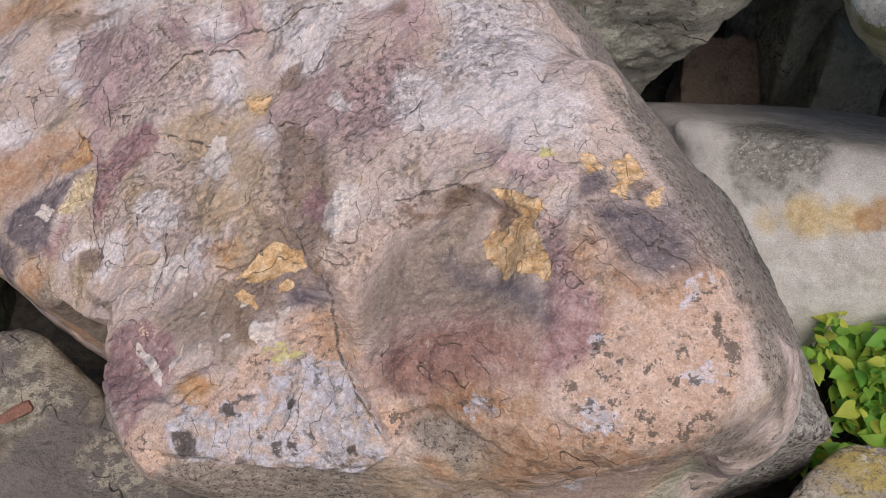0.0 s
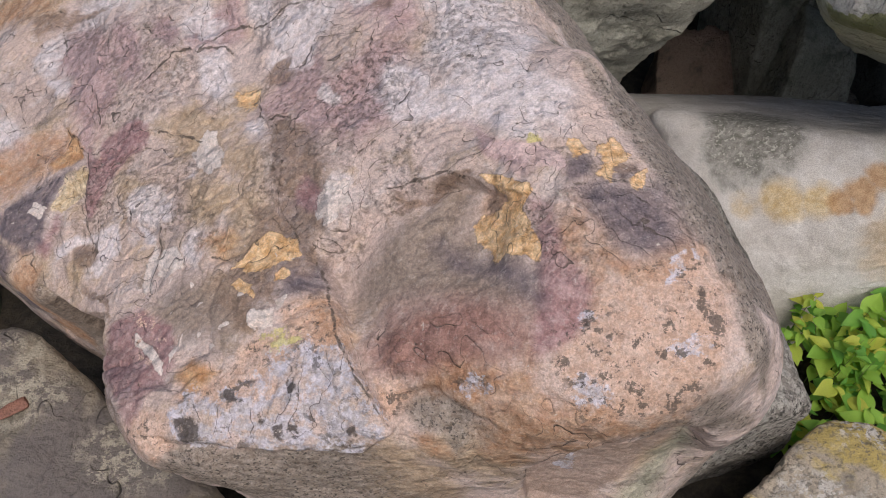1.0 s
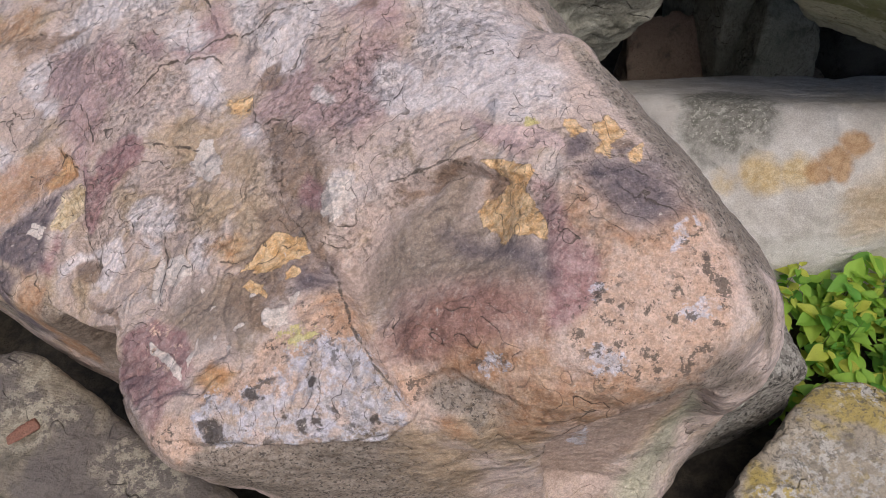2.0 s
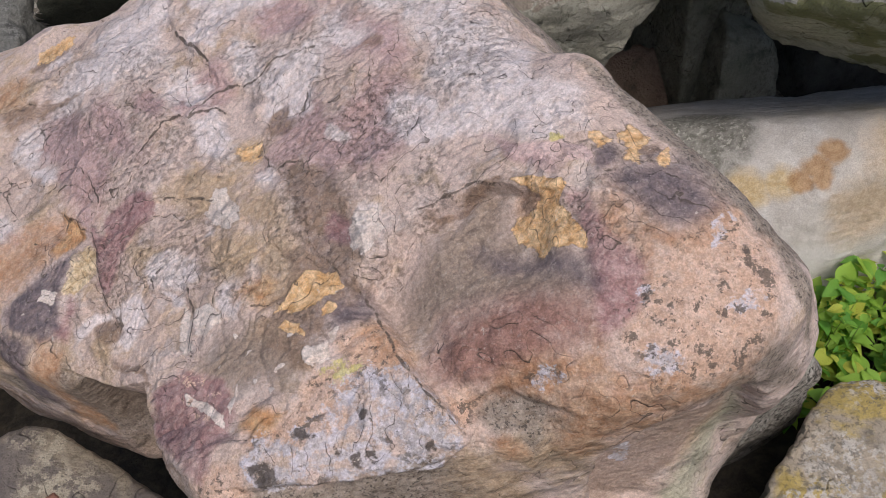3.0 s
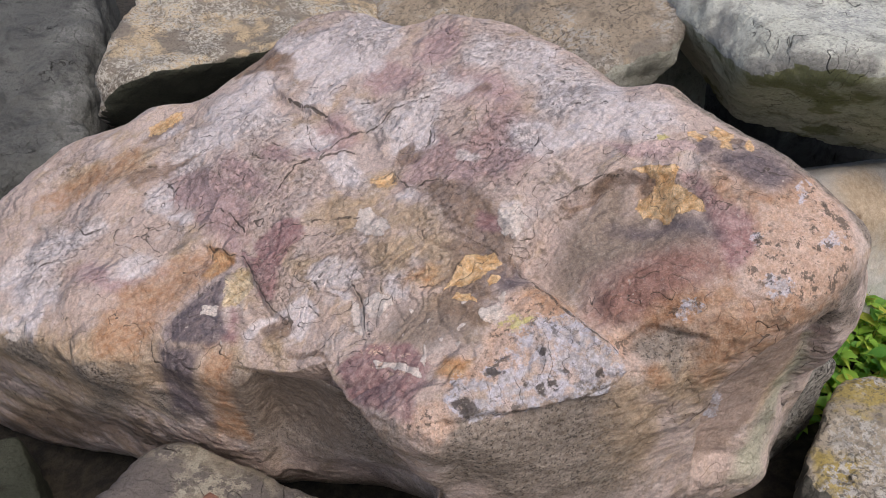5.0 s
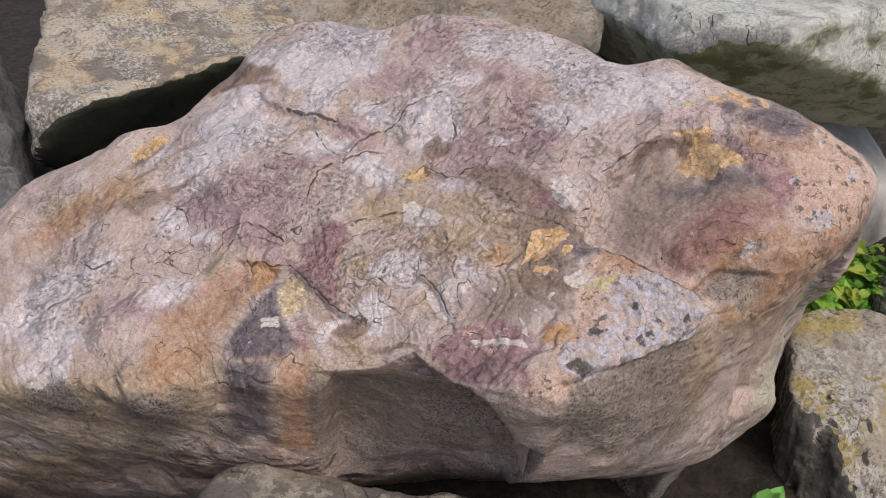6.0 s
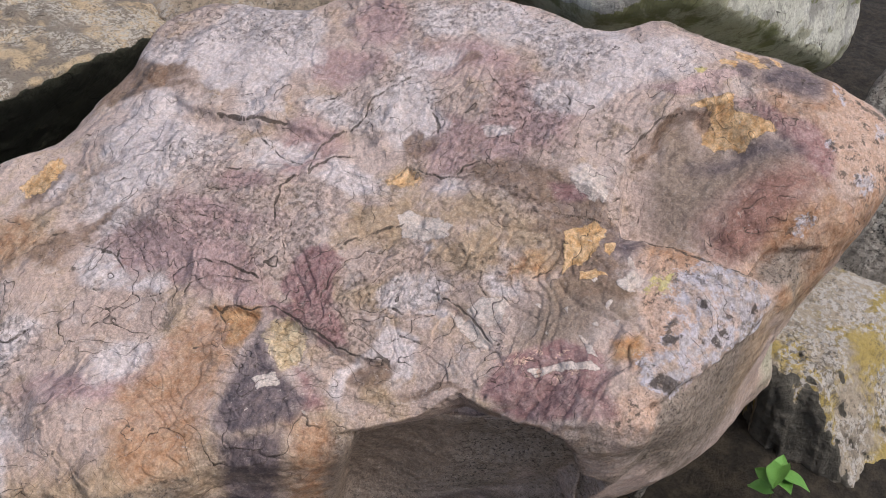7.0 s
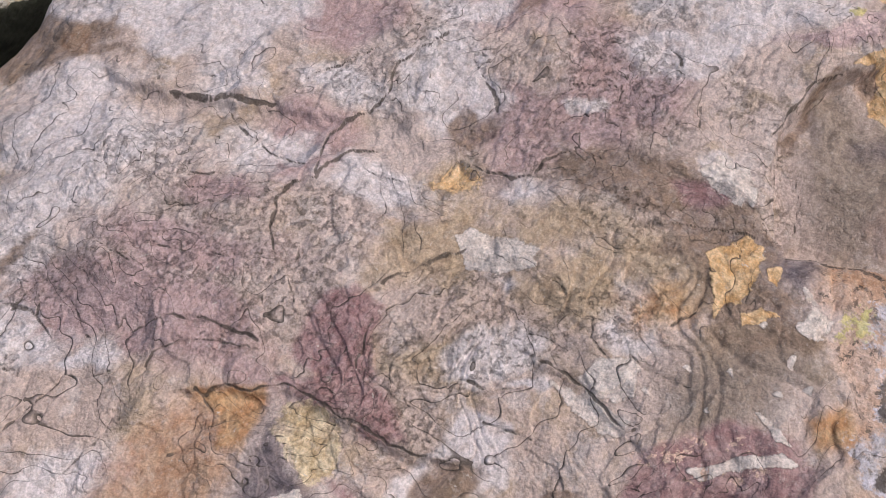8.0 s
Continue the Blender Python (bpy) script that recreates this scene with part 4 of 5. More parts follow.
crack(0.005, (-0.732, 1.139), (-0.713, 1.175), (-0.683, 1.192), (-0.654, 1.191), (-0.629, 1.208), (-0.613, 1.232), (-0.584, 1.243), (-0.550, 1.252))
crack(0.004, (-0.882, 1.160), (-0.863, 1.166), (-0.838, 1.158), (-0.811, 1.138))
crack(0.004, (-0.847, 1.202), (-0.809, 1.178), (-0.783, 1.155), (-0.775, 1.130))
crack(0.004, (-0.861, 1.194), (-0.833, 1.174), (-0.807, 1.151), (-0.780, 1.131))
crack(0.004, (-0.917, 1.216), (-0.906, 1.257), (-0.894, 1.268))
crack(0.004, (-1.014, 1.103), (-0.998, 1.131), (-0.982, 1.108), (-0.978, 1.081), (-0.976, 1.056))
crack(0.004, (-1.033, 1.115), (-1.008, 1.136), (-0.988, 1.129))
crack(0.004, (-1.040, 1.030), (-1.029, 1.048), (-1.007, 1.045), (-0.995, 1.052))
crack(0.005, (-0.592, 1.097), (-0.582, 1.084), (-0.569, 1.066), (-0.550, 1.057), (-0.527, 1.069), (-0.513, 1.070))
crack(0.005, (-0.551, 1.235), (-0.540, 1.206), (-0.539, 1.167), (-0.545, 1.140))
crack(0.004, (-0.509, 1.195), (-0.485, 1.183), (-0.456, 1.181))
crack(0.004, (-0.513, 1.070), (-0.492, 1.056), (-0.479, 1.039), (-0.480, 1.018))
crack(0.004, (-0.440, 1.165), (-0.429, 1.152), (-0.409, 1.154))
crack(0.004, (-0.471, 1.140), (-0.446, 1.132), (-0.423, 1.109), (-0.421, 1.081))
crack(0.005, (-0.471, 0.964), (-0.450, 0.952), (-0.426, 0.935), (-0.407, 0.919))
crack(0.004, (-0.630, 0.914), (-0.616, 0.902), (-0.604, 0.885))
crack(0.005, (-0.629, 0.885), (-0.617, 0.869), (-0.607, 0.848), (-0.602, 0.830), (-0.595, 0.805), (-0.586, 0.805))
crack(0.004, (-0.562, 0.859), (-0.548, 0.839), (-0.531, 0.816), (-0.526, 0.808))
crack(0.004, (-0.573, 0.906), (-0.582, 0.887), (-0.579, 0.869))
crack(0.004, (-0.519, 0.872), (-0.503, 0.873), (-0.489, 0.873))
crack(0.004, (-0.692, 0.895), (-0.677, 0.878), (-0.655, 0.871))
crack(0.004, (-0.698, 0.852), (-0.680, 0.837), (-0.667, 0.824))
crack(0.004, (-0.771, 0.940), (-0.756, 0.968), (-0.741, 0.979))
crack(0.004, (-0.826, 1.029), (-0.815, 1.048), (-0.800, 1.060))
crack(0.004, (-0.951, 1.169), (-0.936, 1.140), (-0.925, 1.122))
crack(0.004, (-1.025, 0.947), (-0.993, 0.961), (-0.973, 0.981))
crack(0.005, (-0.827, 1.295), (-0.776, 1.267), (-0.741, 1.241))
crack(0.004, (-0.386, 1.294), (-0.361, 1.255), (-0.358, 1.211))
crack(0.004, (-0.469, 1.270), (-0.442, 1.232), (-0.414, 1.234))
crack(0.004, (-0.315, 1.155), (-0.277, 1.165), (-0.257, 1.149))
crack(0.004, (-0.919, 1.139), (-0.883, 1.120), (-0.840, 1.094), (-0.806, 1.076))
crack(0.004, (-1.161, 1.225), (-1.111, 1.170), (-1.063, 1.167))
crack(0.004, (-1.277, 1.021), (-1.229, 1.022), (-1.191, 1.036), (-1.152, 1.041))
crack(0.005, (-1.246, 0.950), (-1.200, 0.977), (-1.153, 0.983))
crack(0.004, (-1.313, 0.970), (-1.275, 0.979), (-1.238, 1.009))
crack(0.005, (-1.210, 1.042), (-1.171, 1.015), (-1.143, 1.022))
crack(0.004, (-1.102, 1.143), (-1.063, 1.143), (-1.017, 1.110), (-1.001, 1.064))
crack(0.004, (-1.048, 1.057), (-1.013, 1.025), (-0.968, 1.018))
crack(0.004, (-0.452, 1.399), (-0.425, 1.355), (-0.387, 1.379))
crack(0.004, (-0.558, 1.455), (-0.522, 1.397), (-0.476, 1.384))
crack(0.004, (-0.740, 1.502), (-0.710, 1.425), (-0.699, 1.370))
crack(0.005, (-0.700, 1.257), (-0.671, 1.259), (-0.640, 1.267), (-0.602, 1.265))
crack(0.005, (-0.386, 0.909), (-0.356, 0.882), (-0.320, 0.844), (-0.287, 0.818), (-0.250, 0.788), (-0.230, 0.766))
crack(0.005, (-0.324, 0.968), (-0.330, 0.943), (-0.348, 0.918))
crack(0.005, (-0.333, 1.012), (-0.303, 1.031), (-0.271, 1.047), (-0.241, 1.042))
crack(0.004, (-0.303, 1.031), (-0.286, 1.027), (-0.259, 1.033), (-0.228, 1.044))
crack(0.004, (-0.124, 1.065), (-0.104, 1.080), (-0.075, 1.086), (-0.045, 1.086))
crack(0.004, (-0.155, 1.045), (-0.138, 1.039), (-0.132, 1.053), (-0.117, 1.064))
crack(0.004, (-0.340, 1.199), (-0.315, 1.176), (-0.299, 1.195), (-0.280, 1.185))
crack(0.004, (-0.284, 1.215), (-0.262, 1.196), (-0.253, 1.210))
crack(0.004, (-0.686, 1.129), (-0.649, 1.098), (-0.617, 1.094), (-0.595, 1.111))
crack(0.004, (-0.802, 1.019), (-0.796, 1.048), (-0.768, 1.080))
crack(0.004, (-0.767, 0.933), (-0.752, 0.902), (-0.725, 0.869))
crack(0.004, (-0.710, 1.009), (-0.668, 1.013), (-0.638, 1.016))
crack(0.004, (-0.389, 1.047), (-0.372, 1.065), (-0.348, 1.065), (-0.333, 1.086))
crack(0.004, (-0.450, 1.086), (-0.436, 1.112), (-0.407, 1.124))
crack(0.004, (-0.389, 1.160), (-0.363, 1.138), (-0.365, 1.113))
crack(0.004, (-0.460, 0.719), (-0.432, 0.740), (-0.421, 0.763))
crack(0.004, (-0.382, 0.689), (-0.339, 0.704), (-0.281, 0.717), (-0.236, 0.739))
crack(0.004, (-0.225, 0.814), (-0.204, 0.790), (-0.184, 0.786))
crack(0.004, (-0.067, 0.783), (-0.090, 0.760), (-0.115, 0.727))
ledge(0.045, 0.13, (-0.765, 0.753), (-0.706, 0.750), (-0.653, 0.760), (-0.607, 0.712), (-0.555, 0.662), (-0.516, 0.625), (-0.481, 0.598))
ledge(0.040, 0.13, (-0.088, 0.686), (-0.097, 0.728), (-0.097, 0.757), (-0.077, 0.788), (-0.040, 0.820), (0.019, 0.853), (0.049, 0.872))
ledge(0.014, 0.10, (-0.458, 0.675), (-0.390, 0.694), (-0.321, 0.708), (-0.252, 0.724), (-0.227, 0.759))
ledge(0.018, 0.08, (-0.242, 0.779), (-0.277, 0.811), (-0.311, 0.840), (-0.350, 0.877), (-0.383, 0.903))
ledge(0.010, 0.05, (-0.900, 0.974), (-0.876, 0.969), (-0.860, 0.957), (-0.833, 0.950), (-0.817, 0.932), (-0.804, 0.907), (-0.786, 0.889), (-0.770, 0.866), (-0.748, 0.847))
ledge(0.010, 0.06, (-0.875, 1.354), (-0.829, 1.302), (-0.775, 1.264), (-0.742, 1.241), (-0.706, 1.210))
ledge(0.005, 0.03, (-0.721, 1.010), (-0.706, 1.013), (-0.681, 1.014), (-0.657, 1.014))
ledge(0.022, 0.10, (-0.386, 0.909), (-0.353, 0.983), (-0.316, 1.026), (-0.263, 1.045), (-0.228, 1.044), (-0.194, 1.044))
ledge(0.012, 0.05, (-0.224, 0.812), (-0.200, 0.829), (-0.159, 0.816), (-0.140, 0.812))
ledge(0.006, 0.03, (-0.629, 0.885), (-0.617, 0.869), (-0.607, 0.848), (-0.602, 0.830), (-0.595, 0.805))
ledge(0.006, 0.03, (-0.796, 1.071), (-0.790, 1.102), (-0.773, 1.129), (-0.753, 1.145), (-0.732, 1.139), (-0.713, 1.175), (-0.683, 1.192), (-0.654, 1.191))
ledge(0.006, 0.03, (-0.471, 0.964), (-0.450, 0.952), (-0.426, 0.935), (-0.407, 0.919))
ledge(0.005, 0.03, (-0.592, 1.097), (-0.582, 1.084), (-0.569, 1.066), (-0.550, 1.057))


def along(uv, line):
    """Distance to a line of short pieces, the side (plus above it, minus below), and how far past its ends."""
    best, side, over = np.full(len(uv), 9.0), np.zeros(len(uv)), np.zeros(len(uv))
    last = len(line) - 2
    for i, (a, b) in enumerate(zip(line[:-1], line[1:])):
        ab = b - a
        raw = (uv - a) @ ab / (ab @ ab)
        t = np.clip(raw, 0, 1)
        past = (np.maximum(0, -raw) * (i == 0) + np.maximum(0, raw - 1) * (i == last)) * np.linalg.norm(ab)
        away = uv - a - t[:, None] * ab
        dist = np.sqrt(np.sum(away ** 2, 1))
        cross = ab[0] * (uv[:, 1] - a[1]) - ab[1] * (uv[:, 0] - a[0])
        near = dist < best
        best, side, over = np.where(near, dist, best), np.where(near, np.sign(cross), side), np.where(near, past, over)
    return best, side, over


def close_to(uv, line, reach):
    low, high = line.min(0) - reach, line.max(0) + reach
    return np.nonzero(np.all((uv > low) & (uv < high), 1))[0]


def inside(uv, rim):
    """Distance within a rim (plus) or outside it (minus)."""
    odd = np.zeros(len(uv), dtype=bool)
    for a, b in zip(rim, np.roll(rim, -1, 0)):
        spans = (a[1] > uv[:, 1]) != (b[1] > uv[:, 1])
        x = a[0] + (uv[:, 1] - a[1]) * (b[0] - a[0]) / (b[1] - a[1] + 1e-9)
        odd ^= spans & (uv[:, 0] < x)
    dist = along(uv, np.concatenate((rim, rim[:1])))[0]
    return np.where(odd, dist, -dist)


def plan(p, rough):
    uv = np.stack((p @ ACROSS, p @ UPWARD), -1)
    jitter = np.stack([fbm(p, 14, 4, s, 0.6) for s in (31, 32)], -1)
    return uv + jitter * rough


def soft(x):
    x = np.clip(x, 0, 1)
    return x * x * (3 - 2 * x)


def carve(p, broad, facing):
    """Ledges, cracks and flaking of the broad face."""
    push = np.zeros(len(p))
    uv = plan(p, 0.004)
    for depth, reach, line in LEDGES:
        i = close_to(uv, line, 2.2 * reach)
        dist, side, over = along(uv[i], line)
        s = np.where(side < 0, dist, 0)
        push[i] -= depth * soft(s / 0.010) * np.exp(-((s / reach) ** 2)) * np.exp(-((over / 0.02) ** 2))
    for width, line in CRACKS:
        i = close_to(uv, line, 0.02)
        dist, side, over = along(uv[i], line)
        push[i] -= 0.22 * width * np.exp(-((dist / 0.003) ** 2)) - 0.22 * width * (side > 0) * np.exp(-((dist / 0.014) ** 2))
    # thin sheets that have peeled away along winding edges
    q = p + 0.035 * np.stack([fbm(p, 7, 3, s) for s in (71, 72, 73)], -1)
    sheet = fbm(q, 6, 3, 74, 0.42) * 4.0
    edge = sheet - np.floor(sheet)
    amount = soft(fbm(p, 5, 2, 75) * 1.4 + 0.65)
    push -= 0.0026 * broad * amount * soft(1 - edge / 0.45) * (1 - soft((0.04 - edge) / 0.04) * 0.6)
    return push * facing


def paint_fields(p, facing):
    """How strongly each stain lies on each place of the skin; where it turns from the layout plane, the grime layer
    fills it.
    """
    seen = np.nonzero(facing > 0.001)[0]
    skin, lit = p[seen], facing[seen]
    uv, soft_uv = plan(skin, 0.004), plan(skin, 0.014)
    fields = {}
    for layer in LAYERS:
        f = np.zeros(len(skin))
        for u, v, a, b, turned in STAINS[layer]:
            du, dv = soft_uv[:, 0] - u, soft_uv[:, 1] - v
            c, s = math.cos(turned), math.sin(turned)
            r = np.sqrt(((du * c + dv * s) / a) ** 2 + ((dv * c - du * s) / b) ** 2)
            f = np.maximum(f, 1.5 - r)
        for blur, rim in PATCHES[layer]:
            i = close_to(uv, rim, blur)
            f[i] = np.maximum(f[i], np.clip(0.5 + inside(uv[i], rim) / blur, 0, 1.2))
        fields[layer] = np.zeros(len(p))
        fields[layer][seen] = f * lit
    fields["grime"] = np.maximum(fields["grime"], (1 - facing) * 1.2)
    line = np.zeros(len(skin))
    fine = plan(skin, 0.003) + 0.002 * np.stack([fbm(skin, 60, 2, s) for s in (41, 42)], -1)
    for width, way_ in CRACKS:
        i = close_to(fine, way_, 0.014)
        dist, side, over = along(fine[i], way_)
        line[i] = np.maximum(line[i], (0.8 + 0.06 * (width * 1000 - 3)) * (1 - dist / 0.010))
    fields["crack"] = np.zeros(len(p))
    fields["crack"][seen] = line * lit
    return fields


def boulder_material():
    m, nt, bsdf = material("weathered_sandstone")
    k = Nodes(nt)
    broad = k.noise(4, 5, 0.6, k.warp(3, 0.15))
    medium = k.noise(17, 6, 0.65, k.warp(9, 0.05))
    fine = k.noise(75, 5, 0.65, k.warp(30, 0.012))
    grain = k.noise(420, 3, 0.7)
    speck = k.noise(150, 3, 0.6)

    # bare stone: mauve, buff and grey clouds in one another
    col = k.mix(k.step(broad, 0.38, 0.62), (0.56, 0.425, 0.37), (0.62, 0.49, 0.45))
    col = k.mix(k.step(medium, 0.45, 0.7, 0, 0.8), col, (0.5, 0.37, 0.26))
    col = k.mix(k.step(k.noise(26, 6, 0.7, k.warp(12, 0.06)), 0.52, 0.62, 0, 0.65), col, (0.64, 0.54, 0.51))
    col = k.mix(k.step(k.noise(33, 5, 0.7, k.warp(10, 0.08)), 0.57, 0.66, 0, 0.4), col, (0.27, 0.205, 0.17))

    def layer(name, colour, other, width, ragged, noise, amount=1.0, holes=None):
        nonlocal col
        near = k.step(k.attr(name), 0.0, 0.3, 0.0, ragged)
        f = k.math("MULTIPLY_ADD", k.math("SUBTRACT", noise, 0.5), near, k.attr(name))
        fac = k.step(f, 0.5 - width, 0.5 + width, 0, amount)
        if holes:
            fac = k.math("MULTIPLY", fac, holes)
        tone = k.mix(k.step(fine, 0.35, 0.65), colour, other)
        col = k.mix(fac, col, tone)
        return fac

    patchy = k.step(medium, 0.3, 0.5, 0.75, 1.0)
    layer("mauve", (0.42, 0.27, 0.27), (0.5, 0.35, 0.36), 0.45, 1.6, medium, 0.8)
    layer("buff", (0.42, 0.29, 0.18), (0.55, 0.41, 0.28), 0.5, 1.8, medium, 0.8)
    layer("chalk", (0.66, 0.565, 0.555), (0.77, 0.69, 0.7), 0.4, 2.2, medium, 0.9, k.step(fine, 0.32, 0.46, 0.75, 1.0))
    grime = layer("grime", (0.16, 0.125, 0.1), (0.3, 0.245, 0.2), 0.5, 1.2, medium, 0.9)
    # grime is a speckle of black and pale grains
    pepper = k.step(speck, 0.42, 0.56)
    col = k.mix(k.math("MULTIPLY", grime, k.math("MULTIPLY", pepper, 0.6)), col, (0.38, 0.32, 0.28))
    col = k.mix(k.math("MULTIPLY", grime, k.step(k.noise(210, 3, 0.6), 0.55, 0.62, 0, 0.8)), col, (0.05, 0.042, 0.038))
    layer("slate", (0.24, 0.18, 0.145), (0.33, 0.255, 0.205), 0.5, 1.0, medium, 0.9)
    layer("wine", (0.27, 0.14, 0.115), (0.36, 0.2, 0.165), 0.45, 1.2, medium, 0.95, k.step(medium, 0.3, 0.5, 0.7, 1.0))
    peach = layer("peach", (0.55, 0.36, 0.265), (0.65, 0.47, 0.385), 0.35, 2.0, medium, 0.92)
    layer("rust", (0.43, 0.225, 0.125), (0.53, 0.34, 0.225), 0.45, 1.8, medium, 0.88, k.step(medium, 0.3, 0.55, 0.6, 1.0))
    layer("ember", (0.5, 0.25, 0.11), (0.6, 0.38, 0.21), 0.35, 1.4, medium, 0.9)
    layer("sage", (0.42, 0.41, 0.3), (0.52, 0.5, 0.38), 0.4, 1.2, medium, 0.8)
    layer("rose", (0.37, 0.265, 0.22), (0.43, 0.32, 0.27), 0.3, 0.8, medium, 0.85)
    layer("umber", (0.15, 0.095, 0.07), (0.31, 0.21, 0.155), 0.4, 2.2, medium, 0.88, k.step(fine, 0.36, 0.58, 0.6, 1.0))
    layer("plum", (0.29, 0.15, 0.155), (0.42, 0.265, 0.265), 0.3, 1.3, medium, 0.88, k.step(medium, 0.3, 0.55, 0.6, 1.0))
    layer("ink", (0.115, 0.095, 0.115), (0.2, 0.155, 0.165), 0.45, 1.4, medium, 0.92, patchy)
    layer("blush", (0.6, 0.43, 0.42), (0.68, 0.51, 0.5), 0.25, 1.2, fine, 0.85)
    lichen = layer("lichen", (0.46, 0.42, 0.43), (0.6, 0.575, 0.66), 0.2, 4.0, fine, 0.85, k.step(k.noise(48, 5, 0.7), 0.4, 0.52, 0.1, 1.0))
    # black dots of lichen on the crusts and the peach skin
    dots = k.step(k.noise(62, 4, 0.75, k.warp(40, 0.01)), 0.545, 0.59)
    area = k.math("MAXIMUM", k.math("MULTIPLY", k.step(k.attr("lichen"), 0.1, 0.5), k.step(k.noise(14, 3, 0.6), 0.4, 0.6, 0.1, 0.8)), k.math("MULTIPLY", peach, k.step(k.noise(9, 4, 0.6), 0.38, 0.5)))
    col = k.mix(k.math("MULTIPLY", dots, k.math("MULTIPLY", area, 0.85)), col, (0.09, 0.075, 0.065))
    pits = k.step(k.noise(130, 3, 0.7), 0.6, 0.66)
    col = k.mix(k.math("MULTIPLY", pits, k.math("MULTIPLY", area, 0.6)), col, (0.16, 0.11, 0.095))
    layer("black", (0.05, 0.04, 0.035), (0.1, 0.08, 0.07), 0.2, 2.6, fine, 0.92)
    layer("sulphur", (0.5, 0.4, 0.08), (0.62, 0.55, 0.2), 0.2, 3.0, fine, 0.75, k.step(fine, 0.42, 0.55))
    ochre = layer("ochre", (0.66, 0.38, 0.17), (0.84, 0.59, 0.35), 0.1, 1.4, fine, 0.95, k.step(medium, 0.25, 0.4, 0.5, 1.0))
    yolk = layer("yolk", (0.55, 0.39, 0.22), (0.82, 0.67, 0.46), 0.2, 2.4, fine, 0.9, k.step(medium, 0.36, 0.56, 0.35, 1.0))
    cream = layer("cream", (0.7, 0.58, 0.52), (0.78, 0.68, 0.63), 0.09, 1.3, fine, 0.93)
    # chips of pale skin left on the maroon
    chips = k.step(k.noise(58, 4, 0.7, k.warp(25, 0.03)), 0.56, 0.6)
    fleck = k.math("MULTIPLY", chips, k.step(k.attr("fleck"), 0.2, 0.7))
    col = k.mix(fleck, col, (0.72, 0.5, 0.4))

    # winding edges of thin peeled sheets: contours of a warped cloud
    winding = k.warp(7, 0.09, 3)
    cloud = k.math("MULTIPLY", k.noise(5.5, 3.5, 0.45, winding, 0.5), 21.0)
    edge = k.math("FRACT", cloud)
    where = k.math("MULTIPLY", k.step(k.noise(7, 3, 0.6), 0.38, 0.52), k.step(k.noise(22, 3), 0.3, 0.42))
    calm = k.math("SUBTRACT", 1.0, k.step(k.math("MAXIMUM", k.attr("slate"), k.math("MAXIMUM", k.attr("peach"), k.math("MAXIMUM", k.attr("grime"), k.attr("rose")))), 0.05, 0.6, 0, 1.0))
    where = k.math("MULTIPLY", where, calm)
    col = k.mix(k.math("MULTIPLY", calm, k.step(k.noise(95, 3, 0.7, k.warp(20, 0.05)), 0.67, 0.71, 0, 0.7)), col, (0.66, 0.58, 0.52))
    thin = k.math("MULTIPLY", k.step(edge, 0.0, 0.06, 1.0, 0.0), where)
    crumbs = k.math("MULTIPLY", k.math("MAXIMUM", k.step(k.attr("rough"), 0.1, 0.8), k.math("MULTIPLY", calm, k.step(k.noise(6, 4, 0.6), 0.56, 0.66))), k.step(k.noise(130, 5, 0.75), 0.52, 0.6))
    crackline = k.step(k.math("ADD", k.attr("crack"), k.math("MULTIPLY", k.math("SUBTRACT", k.math("ADD", fine, medium), 1.0), 0.5)), 0.76, 0.88)
    dirt = k.math("MAXIMUM", k.math("MULTIPLY", thin, 0.92), k.math("MAXIMUM", k.math("MULTIPLY", crumbs, 0.36), k.math("MULTIPLY", crackline, 0.85)))
    col = k.mix(dirt, col, (0.1, 0.077, 0.065))
    col = k.mix(1.0, col, k.step(k.noise(170, 4, 0.75), 0.4, 0.62, 1.1, 0.84), "MULTIPLY")
    col = k.mix(k.step(k.noise(130, 4, 0.75, k.warp(40, 0.01)), 0.56, 0.64, 0.0, 0.18), col, (0.72, 0.63, 0.58))
    col = k.mix(1.0, col, k.step(grain, 0.36, 0.64, 1.12, 0.86), "MULTIPLY")
    k.put(bsdf.inputs["Base Color"], col)
    k.put(bsdf.inputs["Roughness"], k.step(medium, 0.3, 0.7, 0.75, 0.95))
    bsdf.inputs["Specular IOR Level"].default_value = 0.35

    # flowing ridges, like wood grain, in bundles
    flow = k.math("SINE", k.math("ADD", k.math("MULTIPLY", k.noise(4.2, 2, 0.4, k.warp(4, 0.22, 2)), 130.0), k.math("MULTIPLY", medium, 22.0)))
    bundle = k.math("MULTIPLY", calm, k.step(k.noise(7.5, 3, 0.55), 0.54, 0.66))
    ridges = k.math("MULTIPLY", flow, k.math("MULTIPLY", bundle, 0.1))
    steps = k.math("MULTIPLY", k.math("MULTIPLY", edge, where), 0.6)
    relief = k.math("ADD", k.math("ADD", k.math("MULTIPLY", medium, 1.0), ridges), steps)
    relief = k.math("ADD", relief, k.math("MULTIPLY", k.math("ADD", cream, ochre), 0.12))
    relief = k.math("SUBTRACT", relief, k.math("MULTIPLY", k.math("ADD", crackline, thin), 0.3))
    b1 = k.bump(relief, 0.7, 0.012)
    b2 = k.bump(k.math("ADD", fine, k.math("MULTIPLY", crumbs, -0.6)), 0.8, 0.006, b1)
    k.put(bsdf.inputs["Normal"], k.bump(grain, 0.6, 0.0016, b2))
    return m


